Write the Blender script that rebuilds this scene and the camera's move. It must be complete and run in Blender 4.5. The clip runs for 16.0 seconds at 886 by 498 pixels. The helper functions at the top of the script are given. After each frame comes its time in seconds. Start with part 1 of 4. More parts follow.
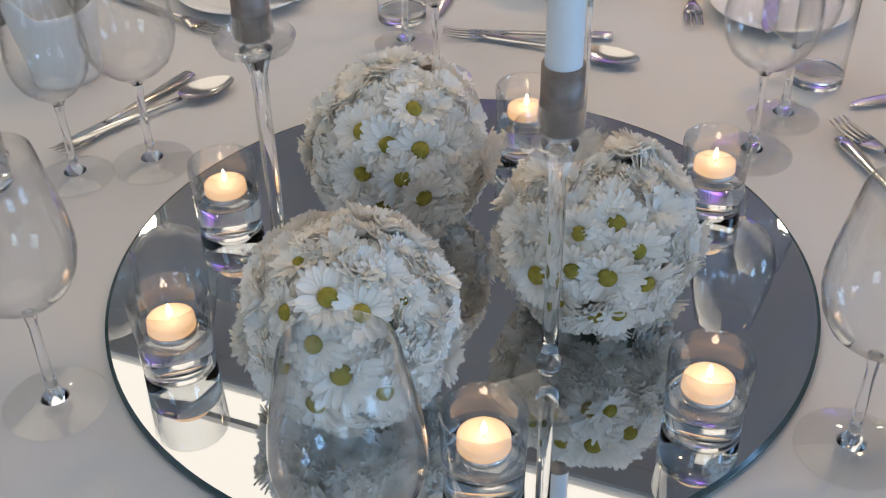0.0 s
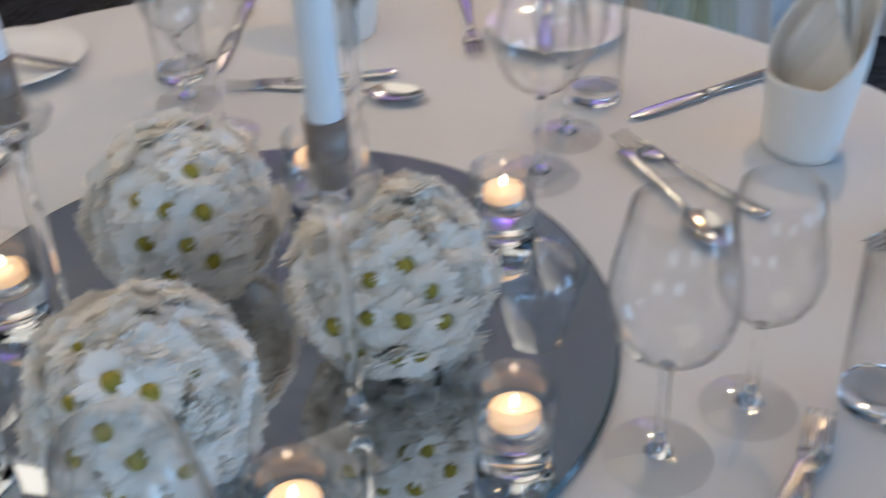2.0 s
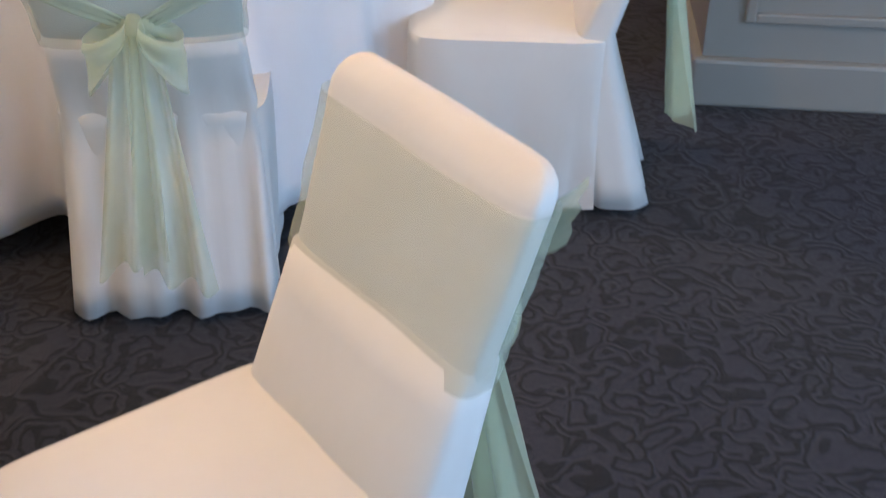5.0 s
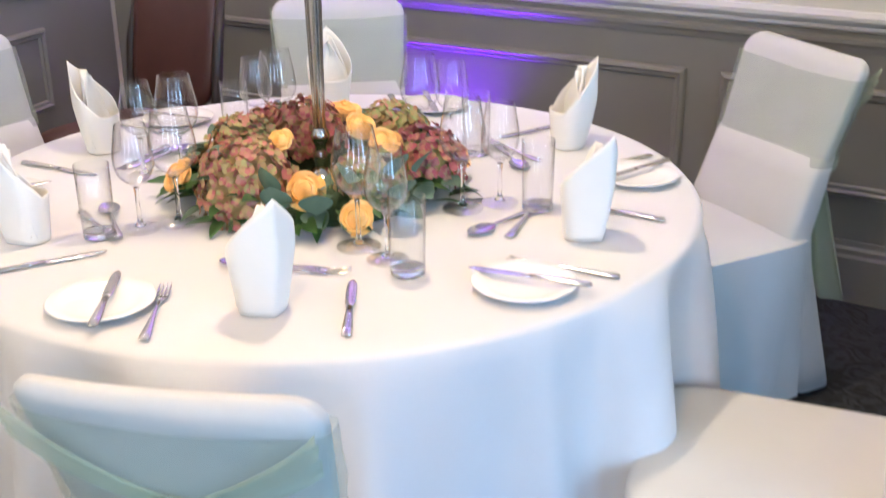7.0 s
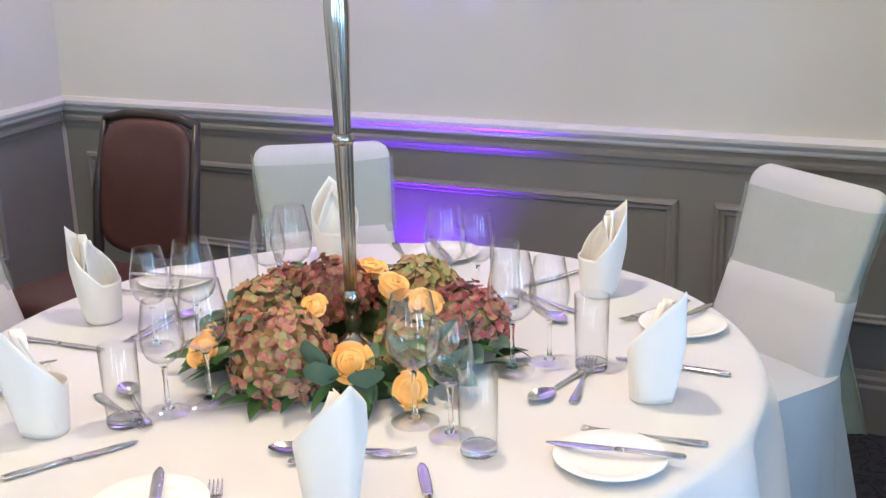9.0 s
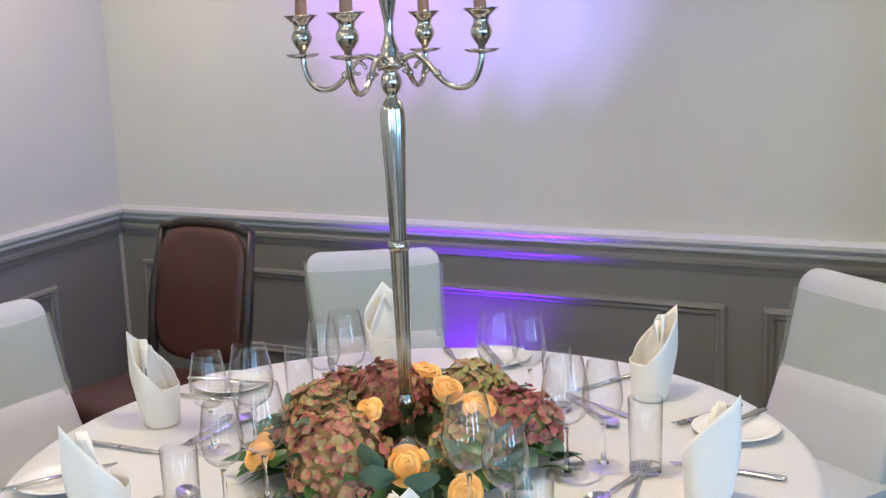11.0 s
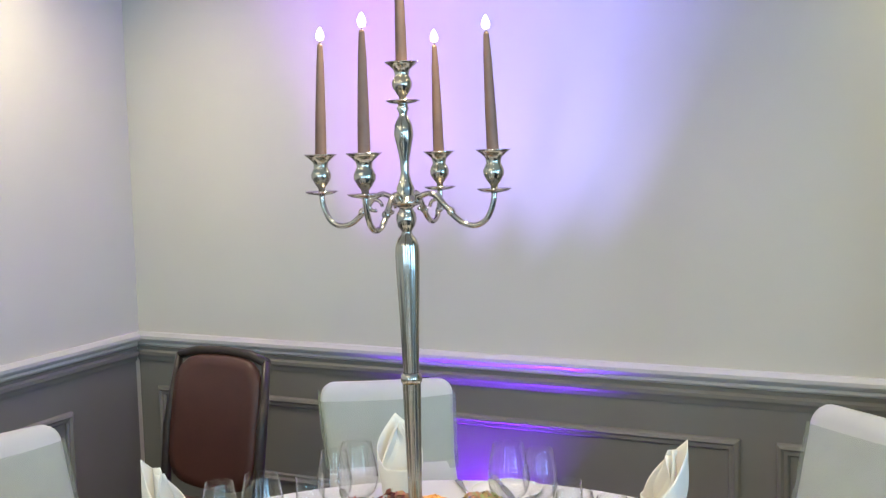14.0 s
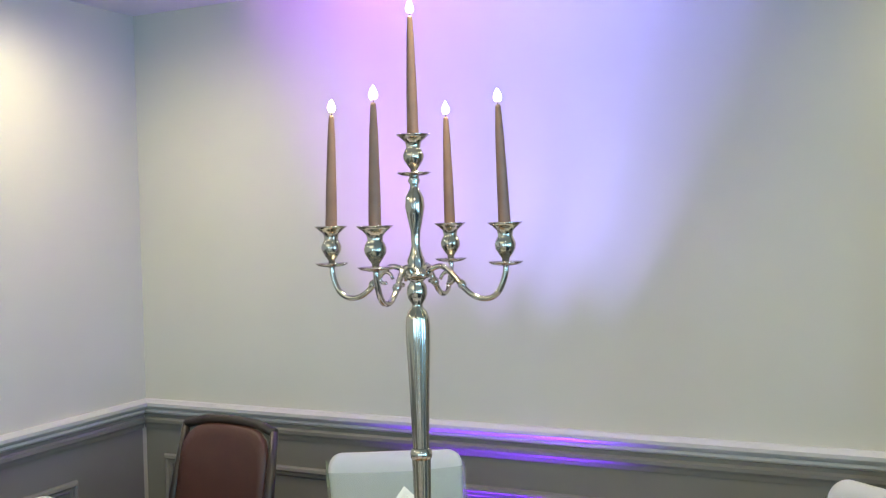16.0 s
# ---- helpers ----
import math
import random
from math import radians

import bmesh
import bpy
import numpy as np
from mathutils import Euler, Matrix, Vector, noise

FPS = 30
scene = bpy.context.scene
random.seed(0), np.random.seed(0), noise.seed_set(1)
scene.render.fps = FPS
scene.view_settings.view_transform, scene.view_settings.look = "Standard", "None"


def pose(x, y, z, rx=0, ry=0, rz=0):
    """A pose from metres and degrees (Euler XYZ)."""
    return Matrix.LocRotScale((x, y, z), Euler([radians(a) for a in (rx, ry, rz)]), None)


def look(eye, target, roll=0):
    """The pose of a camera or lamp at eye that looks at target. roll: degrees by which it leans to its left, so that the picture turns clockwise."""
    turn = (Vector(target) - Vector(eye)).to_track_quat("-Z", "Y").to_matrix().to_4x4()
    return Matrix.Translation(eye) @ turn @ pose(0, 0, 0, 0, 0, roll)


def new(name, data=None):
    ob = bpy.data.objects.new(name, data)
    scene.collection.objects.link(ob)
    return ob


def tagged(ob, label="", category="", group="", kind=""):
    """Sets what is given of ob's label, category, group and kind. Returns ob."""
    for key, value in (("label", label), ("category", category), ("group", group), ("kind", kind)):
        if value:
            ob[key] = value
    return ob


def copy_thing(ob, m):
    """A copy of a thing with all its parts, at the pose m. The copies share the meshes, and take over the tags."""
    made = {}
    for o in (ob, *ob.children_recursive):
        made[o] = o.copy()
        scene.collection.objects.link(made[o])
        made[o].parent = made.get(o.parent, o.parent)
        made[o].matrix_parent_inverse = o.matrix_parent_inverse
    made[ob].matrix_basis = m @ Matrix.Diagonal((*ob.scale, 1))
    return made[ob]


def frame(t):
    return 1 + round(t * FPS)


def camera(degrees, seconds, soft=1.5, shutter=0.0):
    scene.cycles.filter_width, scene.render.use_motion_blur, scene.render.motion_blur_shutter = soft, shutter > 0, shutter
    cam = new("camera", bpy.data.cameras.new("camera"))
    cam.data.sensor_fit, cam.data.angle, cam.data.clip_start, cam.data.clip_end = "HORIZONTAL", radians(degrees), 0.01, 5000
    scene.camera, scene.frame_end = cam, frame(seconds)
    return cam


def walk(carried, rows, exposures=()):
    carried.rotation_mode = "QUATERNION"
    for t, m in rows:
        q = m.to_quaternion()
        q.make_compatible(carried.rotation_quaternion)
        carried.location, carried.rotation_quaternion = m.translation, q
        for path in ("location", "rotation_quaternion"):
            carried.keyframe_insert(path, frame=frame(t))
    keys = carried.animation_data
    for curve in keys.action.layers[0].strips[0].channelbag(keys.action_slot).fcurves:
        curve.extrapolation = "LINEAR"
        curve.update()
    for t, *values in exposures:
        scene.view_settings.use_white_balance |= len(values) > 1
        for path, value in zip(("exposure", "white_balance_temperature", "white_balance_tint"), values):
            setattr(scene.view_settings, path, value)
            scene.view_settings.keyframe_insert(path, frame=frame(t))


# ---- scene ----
# ---- camera and walk ----
cam = camera(42.1, 16.0, soft=1.25, shutter=0.5)


def row(t, x, y, z, yaw, pitch, roll):
    """A row of the walk: place, heading, tilt and lean."""
    return t, pose(x, y, z, 90 + pitch, 0, yaw) @ pose(0, 0, 0, 0, 0, roll)


WALK = [
    row(0.0, 0.229, -3.379, 1.370, 22.04, -37.05, -1.37),
    row(0.5, 0.225, -3.382, 1.373, 21.57, -37.03, -0.97),
    row(1.0, 0.225, -3.380, 1.371, 21.44, -37.14, -1.12),
    row(1.5, 0.232, -3.373, 1.371, 19.45, -36.94, -1.27),
    row(1.8, 0.237, -3.362, 1.369, 15.44, -36.62, -2.03),
    row(2.0, 0.259, -3.353, 1.374, 12.05, -35.77, -2.49),
    row(2.5, 0.331, -3.395, 1.397, 5.06, -32.32, -2.50),
    row(2.8, 0.450, -3.421, 1.436, 5.04, -32.68, -1.61),
    row(3.0, 0.526, -3.444, 1.450, 4.36, -32.72, -1.08),
    row(3.2, 0.598, -3.452, 1.445, 3.78, -32.21, -0.85),
    row(3.4, 0.659, -3.431, 1.455, 1.82, -32.88, -0.22),
    row(3.5, 0.696, -3.405, 1.456, 0.64, -33.07, 0.14),
    row(3.7, 0.768, -3.350, 1.462, -1.11, -33.27, 1.02),
    row(5.8, 1.149, -2.516, 1.459, 12.28, -28.65, -0.32),
    row(6.0, 1.124, -2.393, 1.499, 13.51, -27.68, -0.39),
    row(6.2, 1.105, -2.287, 1.562, 14.26, -28.29, -0.20),
    row(6.5, 1.099, -2.181, 1.510, 17.42, -26.00, -1.14),
    row(7.0, 1.118, -1.951, 1.524, 23.55, -22.24, -0.63),
    row(7.5, 1.084, -1.860, 1.530, 24.54, -20.96, -0.11),
    row(8.0, 0.972, -1.850, 1.543, 21.58, -19.02, -0.88),
    row(8.5, 0.877, -1.863, 1.556, 20.10, -17.53, -1.81),
    row(9.0, 0.834, -1.887, 1.558, 18.98, -16.45, -1.65),
    row(9.5, 0.817, -1.911, 1.566, 19.52, -14.94, -1.78),
    row(10.0, 0.825, -1.925, 1.567, 20.33, -13.15, -1.99),
    row(12.5, 0.833, -1.948, 1.571, 21.15, -9.00, -2.12),
    row(13.0, 0.850, -1.968, 1.575, 21.25, -7.58, -1.98),
    row(13.5, 0.852, -1.972, 1.582, 21.45, -6.14, -1.84),
    row(14.0, 0.853, -1.975, 1.586, 21.58, -4.75, -1.70),
    row(14.5, 0.848, -1.968, 1.592, 21.55, -3.90, -1.75),
    row(15.0, 0.853, -1.975, 1.596, 21.75, -2.95, -1.55),
    row(15.5, 0.850, -1.968, 1.598, 21.84, -2.18, -1.45),
    row(16.0, 0.842, -1.955, 1.603, 21.95, -1.60, -1.50),
]
EXPOSURES = [(0.0, -0.92, 6350, 15), (1.5, -0.92, 6350, 15), (2.5, -0.92, 5900, 14.5), (3.7, -0.80, 5900, 18), (5.8, 0.3, 8000, 24), (7.0, 0.24, 6450, 15), (8.0, 0.15, 6250, 11.5), (9.5, 0.06, 6100, 9.5), (10.0, -0.08, 6200, 9), (12.5, -0.06, 6200, 4), (15.5, 0.02, 6400, -4), (16.0, -0.07, 6400, -5)]
walk(cam, WALK, EXPOSURES)
scene.cycles.transparent_max_bounces = 48

# ---- plan ----
NORTH, WEST, EAST, SOUTH, HIGH = 1.93, -2.06, 4.6, -7.0, 2.45
CORNER, SKEW = Vector((-2.06, 1.945, 0)), -7.3     # the north wall runs a little aslant


def north(along, out, z):
    """A place by the north wall: metres from the corner, metres off the wall, height."""
    d = Vector((math.cos(radians(SKEW)), math.sin(radians(SKEW)), 0))
    return CORNER + d * along + Vector((d.y, -d.x, 0)) * out + Vector((0, 0, z))


TOP = 0.75                      # height of the tabletops
R_TABLE = 0.762
T1, T1_TURN = Vector((-0.05, -2.651, 0)), 18.87
T2 = Vector((0, 0, 0))

# ---- world and light ----
world = bpy.data.worlds.new("sky")
scene.world = world
world.use_nodes = True
wn = world.node_tree.nodes
sky = wn.new("ShaderNodeTexSky")
sky.sky_type, sky.sun_disc, sky.sun_elevation, sky.sun_rotation = "NISHITA", False, radians(35), radians(150)
wn["Background"].inputs["Strength"].default_value = 0.1
world.node_tree.links.new(sky.outputs[0], wn["Background"].inputs["Color"])


def area(name, m, sx, sy, watts, color):
    data = bpy.data.lights.new(name, "AREA")
    data.shape, data.size, data.size_y, data.energy, data.color = "RECTANGLE", sx, sy, watts, color
    ob = new(name, data)
    ob.matrix_world = m
    return ob


def spot(name, eye, target, watts, color, cone=60, blend=0.6, size=0.05):
    data = bpy.data.lights.new(name, "SPOT")
    data.energy, data.color, data.spot_size, data.spot_blend, data.shadow_soft_size = watts, color, radians(cone), blend, size
    ob = new(name, data)
    ob.matrix_world = look(eye, target)
    return ob


DAY, SHADE = (0.46, 0.72, 1.0), (0.30, 0.60, 1.0)
for wx in (-0.4, 2.6):
    area("window_daylight", look((wx, SOUTH + 0.05, 1.45), (wx, 0, 1.0)), 1.1, 1.6, 46, DAY)
for wy, watts in ((-4.6, 120), (-2.0, 92)):
    area("window_daylight", look((EAST - 0.05, wy, 1.45), (0, wy, 1.0)), 1.1, 1.6, watts, SHADE)
# floor light bar behind the far chair: violet to blue along its diodes
BEAMS = ((1.36, 0.86, 0.34, 620, (0.48, 0.14, 1.0), 23, 3.2), (1.47, 1.22, 0.34, 680, (0.47, 0.20, 1.0), 23, 3.2), (1.59, 1.60, 0.34, 680, (0.38, 0.24, 1.0), 24, 3.2),
         (1.70, 2.00, 0.34, 640, (0.32, 0.25, 1.0), 24, 3.2), (1.80, 2.36, 0.34, 520, (0.29, 0.26, 1.0), 23, 3.2), (1.62, 1.62, 0.09, 110, (0.18, 0.004, 1.0), 88, 2.75))
for along, aim, off, watts, tone, cone, high in BEAMS:
    spot("uplight_beam", north(along, off, 0.14), north(aim, 0.02, high), watts, tone, cone, 1.0, 0.012)
# ceiling downlights near the walls
WARM, AMBER = (1.0, 0.82, 0.54), (1.0, 0.60, 0.25)
DOWNLIGHTS = ((-1.62, 1.15, 38, WARM), (1.22, 1.29, 26, (1.0, 0.95, 0.56)), (0.15, -0.05, 70, WARM), (-1.93, -0.79, 22, WARM), (0.62, -1.55, 66, AMBER))
for dx, dy, watts, tone in DOWNLIGHTS:
    spot("downlight_beam", (dx, dy, HIGH - 0.03), (dx, dy, 0), watts * 0.9, tone, 172, 1.0, 0.05)


# ---- materials ----
class Mat:
    """A node material with a few short-hands."""

    def __init__(self, name, color=(0.8, 0.8, 0.8), rough=0.5, metal=0.0, **extra):
        self.m = bpy.data.materials.new(name)
        self.m.use_nodes = True
        self.n, self.l = self.m.node_tree.nodes, self.m.node_tree.links
        self.b = self.n["Principled BSDF"]
        self.set("Base Color", (*color, 1))
        self.set("Roughness", rough)
        self.set("Metallic", metal)
        for key, value in extra.items():
            self.set(key.replace("_", " "), value)

    def set(self, key, value):
        self.b.inputs[key].default_value = value

    def node(self, kind, **inputs):
        nd = self.n.new(kind)
        for key, value in inputs.items():
            nd.inputs[key].default_value = value
        return nd

    def coords(self, kind="Object"):
        return self.n.new("ShaderNodeTexCoord").outputs[kind]

    def noise(self, scale, detail=4.0, rough=0.55, vector=None):
        nd = self.node("ShaderNodeTexNoise", Scale=scale, Detail=detail, Roughness=rough)
        self.l.new(vector or self.coords(), nd.inputs["Vector"])
        return nd.outputs["Fac"]

    def ramp(self, fac, stops):
        nd = self.n.new("ShaderNodeValToRGB")
        el = nd.color_ramp.elements
        while len(el) < len(stops):
            el.new(0.5)
        for e, (p, c) in zip(el, stops):
            e.position, e.color = p, (*c, 1)
        self.l.new(fac, nd.inputs["Fac"])
        return nd.outputs["Color"]

    def math(self, op, a, b):
        nd = self.n.new("ShaderNodeMath")
        nd.operation = op
        for i, v in enumerate((a, b)):
            if isinstance(v, (int, float)):
                nd.inputs[i].default_value = v
            else:
                self.l.new(v, nd.inputs[i])
        return nd.outputs[0]

    def color(self, out):
        self.l.new(out, self.b.inputs["Base Color"])
        return self

    def bump(self, height, strength=0.2, distance=0.002):
        nd = self.node("ShaderNodeBump", Strength=strength, Distance=distance)
        self.l.new(height, nd.inputs["Height"])
        self.l.new(nd.outputs[0], self.b.inputs["Normal"])
        return self

    def rough(self, out, low, high):
        nd = self.n.new("ShaderNodeMapRange")
        nd.inputs["To Min"].default_value, nd.inputs["To Max"].default_value = low, high
        self.l.new(out, nd.inputs["Value"])
        self.l.new(nd.outputs[0], self.b.inputs["Roughness"])
        return self


def mottled(name, a, b, scale, rough, fine=0.0, strength=0.15, **extra):
    """Two tones mixed by broad noise, with a fine relief."""
    q = Mat(name, a, rough, **extra)
    q.color(q.ramp(q.noise(scale), [(0.3, a), (0.7, b)]))
    if fine:
        q.bump(q.noise(fine, 2), strength, 0.001)
    return q.m


def linen(name, a, b):
    q = Mat(name, a, 0.75)
    q.set("Sheen Weight", 0.25)
    q.color(q.ramp(q.noise(3.0), [(0.3, a), (0.7, b)]))
    big = q.noise(9.0, 3)
    q.bump(q.math("ADD", q.math("MULTIPLY", q.noise(500.0, 1), 0.06), big), 0.4, 0.006)
    return q.m


def thin_glass(name, power_of, edge, base):
    """Thin blown glass: clear, with a reflection that grows to the rim."""
    m = bpy.data.materials.new(name)
    m.use_nodes = True
    n, l = m.node_tree.nodes, m.node_tree.links
    n.clear()
    out, mix = n.new("ShaderNodeOutputMaterial"), n.new("ShaderNodeMixShader")
    clear, gloss, rim = n.new("ShaderNodeBsdfTransparent"), n.new("ShaderNodeBsdfGlossy"), n.new("ShaderNodeLayerWeight")
    power, scale = n.new("ShaderNodeMath"), n.new("ShaderNodeMath")
    power.operation, scale.operation = "POWER", "MULTIPLY_ADD"
    power.inputs[1].default_value, scale.inputs[1].default_value, scale.inputs[2].default_value = power_of, edge, base
    clear.inputs[0].default_value = (0.994, 0.996, 0.996, 1)
    gloss.inputs["Roughness"].default_value = 0.012
    rim.inputs["Blend"].default_value = 0.5
    l.new(rim.outputs["Facing"], power.inputs[0])
    l.new(power.outputs[0], scale.inputs[0])
    l.new(scale.outputs[0], mix.inputs[0])
    l.new(clear.outputs[0], mix.inputs[1])
    l.new(gloss.outputs[0], mix.inputs[2])
    l.new(mix.outputs[0], out.inputs[0])
    return m


def sheer(name, tint, opacity):
    """Organza: partly open weave, partly lit cloth."""
    m = bpy.data.materials.new(name)
    m.use_nodes = True
    n, l = m.node_tree.nodes, m.node_tree.links
    n.clear()
    out, mix, mix2 = n.new("ShaderNodeOutputMaterial"), n.new("ShaderNodeMixShader"), n.new("ShaderNodeMixShader")
    clear, dif, trans = n.new("ShaderNodeBsdfTransparent"), n.new("ShaderNodeBsdfPrincipled"), n.new("ShaderNodeBsdfTranslucent")
    tc, noi, ramp = n.new("ShaderNodeTexCoord"), n.new("ShaderNodeTexNoise"), n.new("ShaderNodeMapRange")
    noi.inputs["Scale"].default_value = 14.0
    l.new(tc.outputs["Object"], noi.inputs["Vector"])
    l.new(noi.outputs["Fac"], ramp.inputs["Value"])
    ramp.inputs["To Min"].default_value, ramp.inputs["To Max"].default_value = opacity - 0.05, opacity + 0.05
    dif.inputs["Base Color"].default_value = (*tint, 1)
    dif.inputs["Roughness"].default_value = 0.4
    dif.inputs["Sheen Weight"].default_value = 0.5
    trans.inputs[0].default_value = (*tint, 1)
    mix2.inputs[0].default_value = 0.35
    l.new(dif.outputs[0], mix2.inputs[1])
    l.new(trans.outputs[0], mix2.inputs[2])
    l.new(ramp.outputs[0], mix.inputs[0])
    l.new(clear.outputs[0], mix.inputs[1])
    l.new(mix2.outputs[0], mix.inputs[2])
    l.new(mix.outputs[0], out.inputs[0])
    return m


def glow(name, color, strength):
    q = Mat(name, (0, 0, 0), 0.6)
    q.set("Emission Color", (*color, 1))
    q.set("Emission Strength", strength)
    return q.m


def carpet_material():
    q = Mat("carpet", (0.03, 0.03, 0.045), 0.95)
    v = q.coords()
    warp = q.node("ShaderNodeTexNoise", Scale=9.0, Detail=2.0)
    q.l.new(v, warp.inputs["Vector"])
    add = q.n.new("ShaderNodeVectorMath")
    add.operation = "MULTIPLY_ADD"
    q.l.new(warp.outputs["Color"], add.inputs[0])
    add.inputs[1].default_value = (0.20, 0.20, 0.0)
    q.l.new(v, add.inputs[2])
    rings = q.node("ShaderNodeTexVoronoi", Scale=12.0)
    q.l.new(add.outputs[0], rings.inputs["Vector"])
    wave = q.math("SINE", q.math("MULTIPLY", rings.outputs["Distance"], 20.0), 0.0)
    scroll = q.math("MULTIPLY", wave, q.noise(14.0, 2.0))
    band = q.ramp(scroll, [(0.05, (0.021, 0.022, 0.031)), (0.26, (0.003, 0.0034, 0.0055))])
    dots = q.math("MULTIPLY", q.noise(420.0, 1.0), 0.5)
    tone = q.n.new("ShaderNodeMix")
    tone.data_type, tone.blend_type = "RGBA", "MULTIPLY"
    tone.inputs[0].default_value = 0.8
    q.l.new(band, tone.inputs[6])
    q.l.new(q.ramp(dots, [(0.1, (0.45, 0.43, 0.45)), (0.42, (1.5, 1.5, 1.5))]), tone.inputs[7])
    q.color(tone.outputs[2])
    q.bump(q.math("ADD", dots, q.math("MULTIPLY", scroll, 0.4)), 0.8, 0.006)
    q.set("Sheen Weight", 0.06)
    return q.m


def petal_material():
    q = Mat("white_petal", (0.9, 0.88, 0.82), 0.6)
    q.color(q.ramp(q.noise(30.0), [(0.3, (0.97, 0.91, 0.82)), (0.7, (0.98, 0.945, 0.88))]))
    soft, mix = q.n.new("ShaderNodeBsdfTranslucent"), q.n.new("ShaderNodeMixShader")
    soft.inputs[0].default_value = (0.96, 0.93, 0.86, 1)
    mix.inputs[0].default_value = 0.28
    q.l.new(q.b.outputs[0], mix.inputs[1])
    q.l.new(soft.outputs[0], mix.inputs[2])
    q.l.new(mix.outputs[0], q.n["Material Output"].inputs[0])
    return q.m


CARPET = carpet_material()
CREAM = mottled("cream_wall_paint", (0.60, 0.565, 0.49), (0.64, 0.605, 0.53), 1.2, 0.75, 160, 0.12)
TAUPE = mottled("taupe_wall_paint", (0.205, 0.193, 0.172), (0.235, 0.222, 0.20), 1.5, 0.5, 120, 0.1)
RAIL = mottled("rail_paint", (0.56, 0.54, 0.51), (0.60, 0.58, 0.55), 2.0, 0.4, 140, 0.08)
CEIL = mottled("ceiling_paint", (0.66, 0.66, 0.66), (0.72, 0.72, 0.71), 0.9, 0.85, 180, 0.1)
LINEN = linen("white_linen", (0.62, 0.61, 0.60), (0.66, 0.65, 0.64))
COVER = linen("chair_cover_cloth", (0.52, 0.515, 0.485), (0.57, 0.565, 0.54))
NAPKIN = linen("napkin_cloth", (0.76, 0.73, 0.67), (0.80, 0.77, 0.72))
SASH = sheer("mint_organza", (0.47, 0.55, 0.43), 0.33)
BOW = sheer("mint_organza_folded", (0.56, 0.66, 0.48), 0.46)
CRYSTAL = Mat("crystal", (1, 1, 1), 0.0, Transmission_Weight=1.0, IOR=1.47).m
THIN = thin_glass("thin_glass", 3.5, 1.0, 0.04)
FOOT_GLASS = thin_glass("foot_glass", 2.6, 0.75, 0.045)
THICK = thin_glass("thick_glass", 1.9, 0.75, 0.06)
STEEL = Mat("cutlery_steel", (0.62, 0.60, 0.58), 0.16, 1.0)
STEEL = STEEL.rough(STEEL.noise(30), 0.1, 0.24).m
NICKEL = Mat("polished_nickel", (0.56, 0.52, 0.46), 0.12, 1.0)
NICKEL = NICKEL.rough(NICKEL.noise(40), 0.07, 0.2).m
CHINA = mottled("white_china", (0.82, 0.81, 0.78), (0.84, 0.83, 0.80), 4, 0.12)
MIRROR = Mat("mirror_silver", (0.72, 0.74, 0.75), 0.01, 1.0).m
EDGE = Mat("mirror_edge_glass", (0.05, 0.08, 0.08), 0.1).m
PETAL = petal_material()
DISC = mottled("yellow_flower_disc", (0.24, 0.20, 0.02), (0.40, 0.31, 0.045), 220, 0.85, 600, 0.8)
PALE_FOAM = mottled("pale_flower_foam", (0.42, 0.44, 0.32), (0.52, 0.53, 0.42), 60, 0.9, 200, 0.5)
FOAM = mottled("dark_green_foam", (0.03, 0.05, 0.02), (0.05, 0.08, 0.03), 60, 0.9, 200, 0.5)
LEAF = mottled("green_leaf", (0.03, 0.085, 0.02), (0.055, 0.13, 0.035), 25, 0.4, 90, 0.2)
EUCA = mottled("grey_green_leaf", (0.07, 0.13, 0.09), (0.12, 0.19, 0.13), 25, 0.6, 90, 0.2)
ROSE = mottled("apricot_petal", (0.93, 0.50, 0.13), (0.96, 0.64, 0.28), 40, 0.55, Subsurface_Weight=0.1, Subsurface_Radius=(0.01, 0.005, 0.002))
TAPER = mottled("taupe_wax", (0.20, 0.115, 0.085), (0.25, 0.148, 0.11), 20, 0.45, Subsurface_Weight=0.1, Subsurface_Radius=(0.01, 0.006, 0.004))
WHITEWAX = mottled("white_wax", (0.80, 0.78, 0.75), (0.84, 0.82, 0.79), 20, 0.4)
BAND = mottled("brown_ribbon", (0.18, 0.12, 0.09), (0.30, 0.22, 0.17), 90, 0.35)
# wax lit through by its flame: that glow is put in as orange emission
TEAWAX_GLOW = Mat("tealight_wax_glow", (0.85, 0.66, 0.50), 0.4)
TEAWAX_GLOW.set("Emission Color", (1.0, 0.56, 0.22, 1))
TEAWAX_GLOW.set("Emission Strength", 1.5)
TEAWAX_GLOW = TEAWAX_GLOW.m
TIN = Mat("tealight_tin", (0.75, 0.74, 0.72), 0.3, 1.0).m
FLAME = glow("candle_flame", (1.0, 0.72, 0.45), 30)
WICK = Mat("wick", (0.02, 0.015, 0.01), 0.9).m
LEATHER = mottled("oxblood_leather", (0.058, 0.020, 0.015), (0.085, 0.030, 0.022), 6, 0.42, 120, 0.3)
DARKWOOD = mottled("dark_wood", (0.018, 0.012, 0.010), (0.035, 0.022, 0.017), 12, 0.35, 60, 0.2)
BLACK = mottled("black_plastic", (0.012, 0.012, 0.013), (0.02, 0.02, 0.02), 8, 0.4)
PANEL = glow("light_panel", (1.0, 0.92, 0.76), 2.5)
UPLENS = glow("uplight_lens", (0.35, 0.08, 1.0), 3)
LENS = glow("downlight_lens", (1.0, 0.88, 0.68), 260.0)


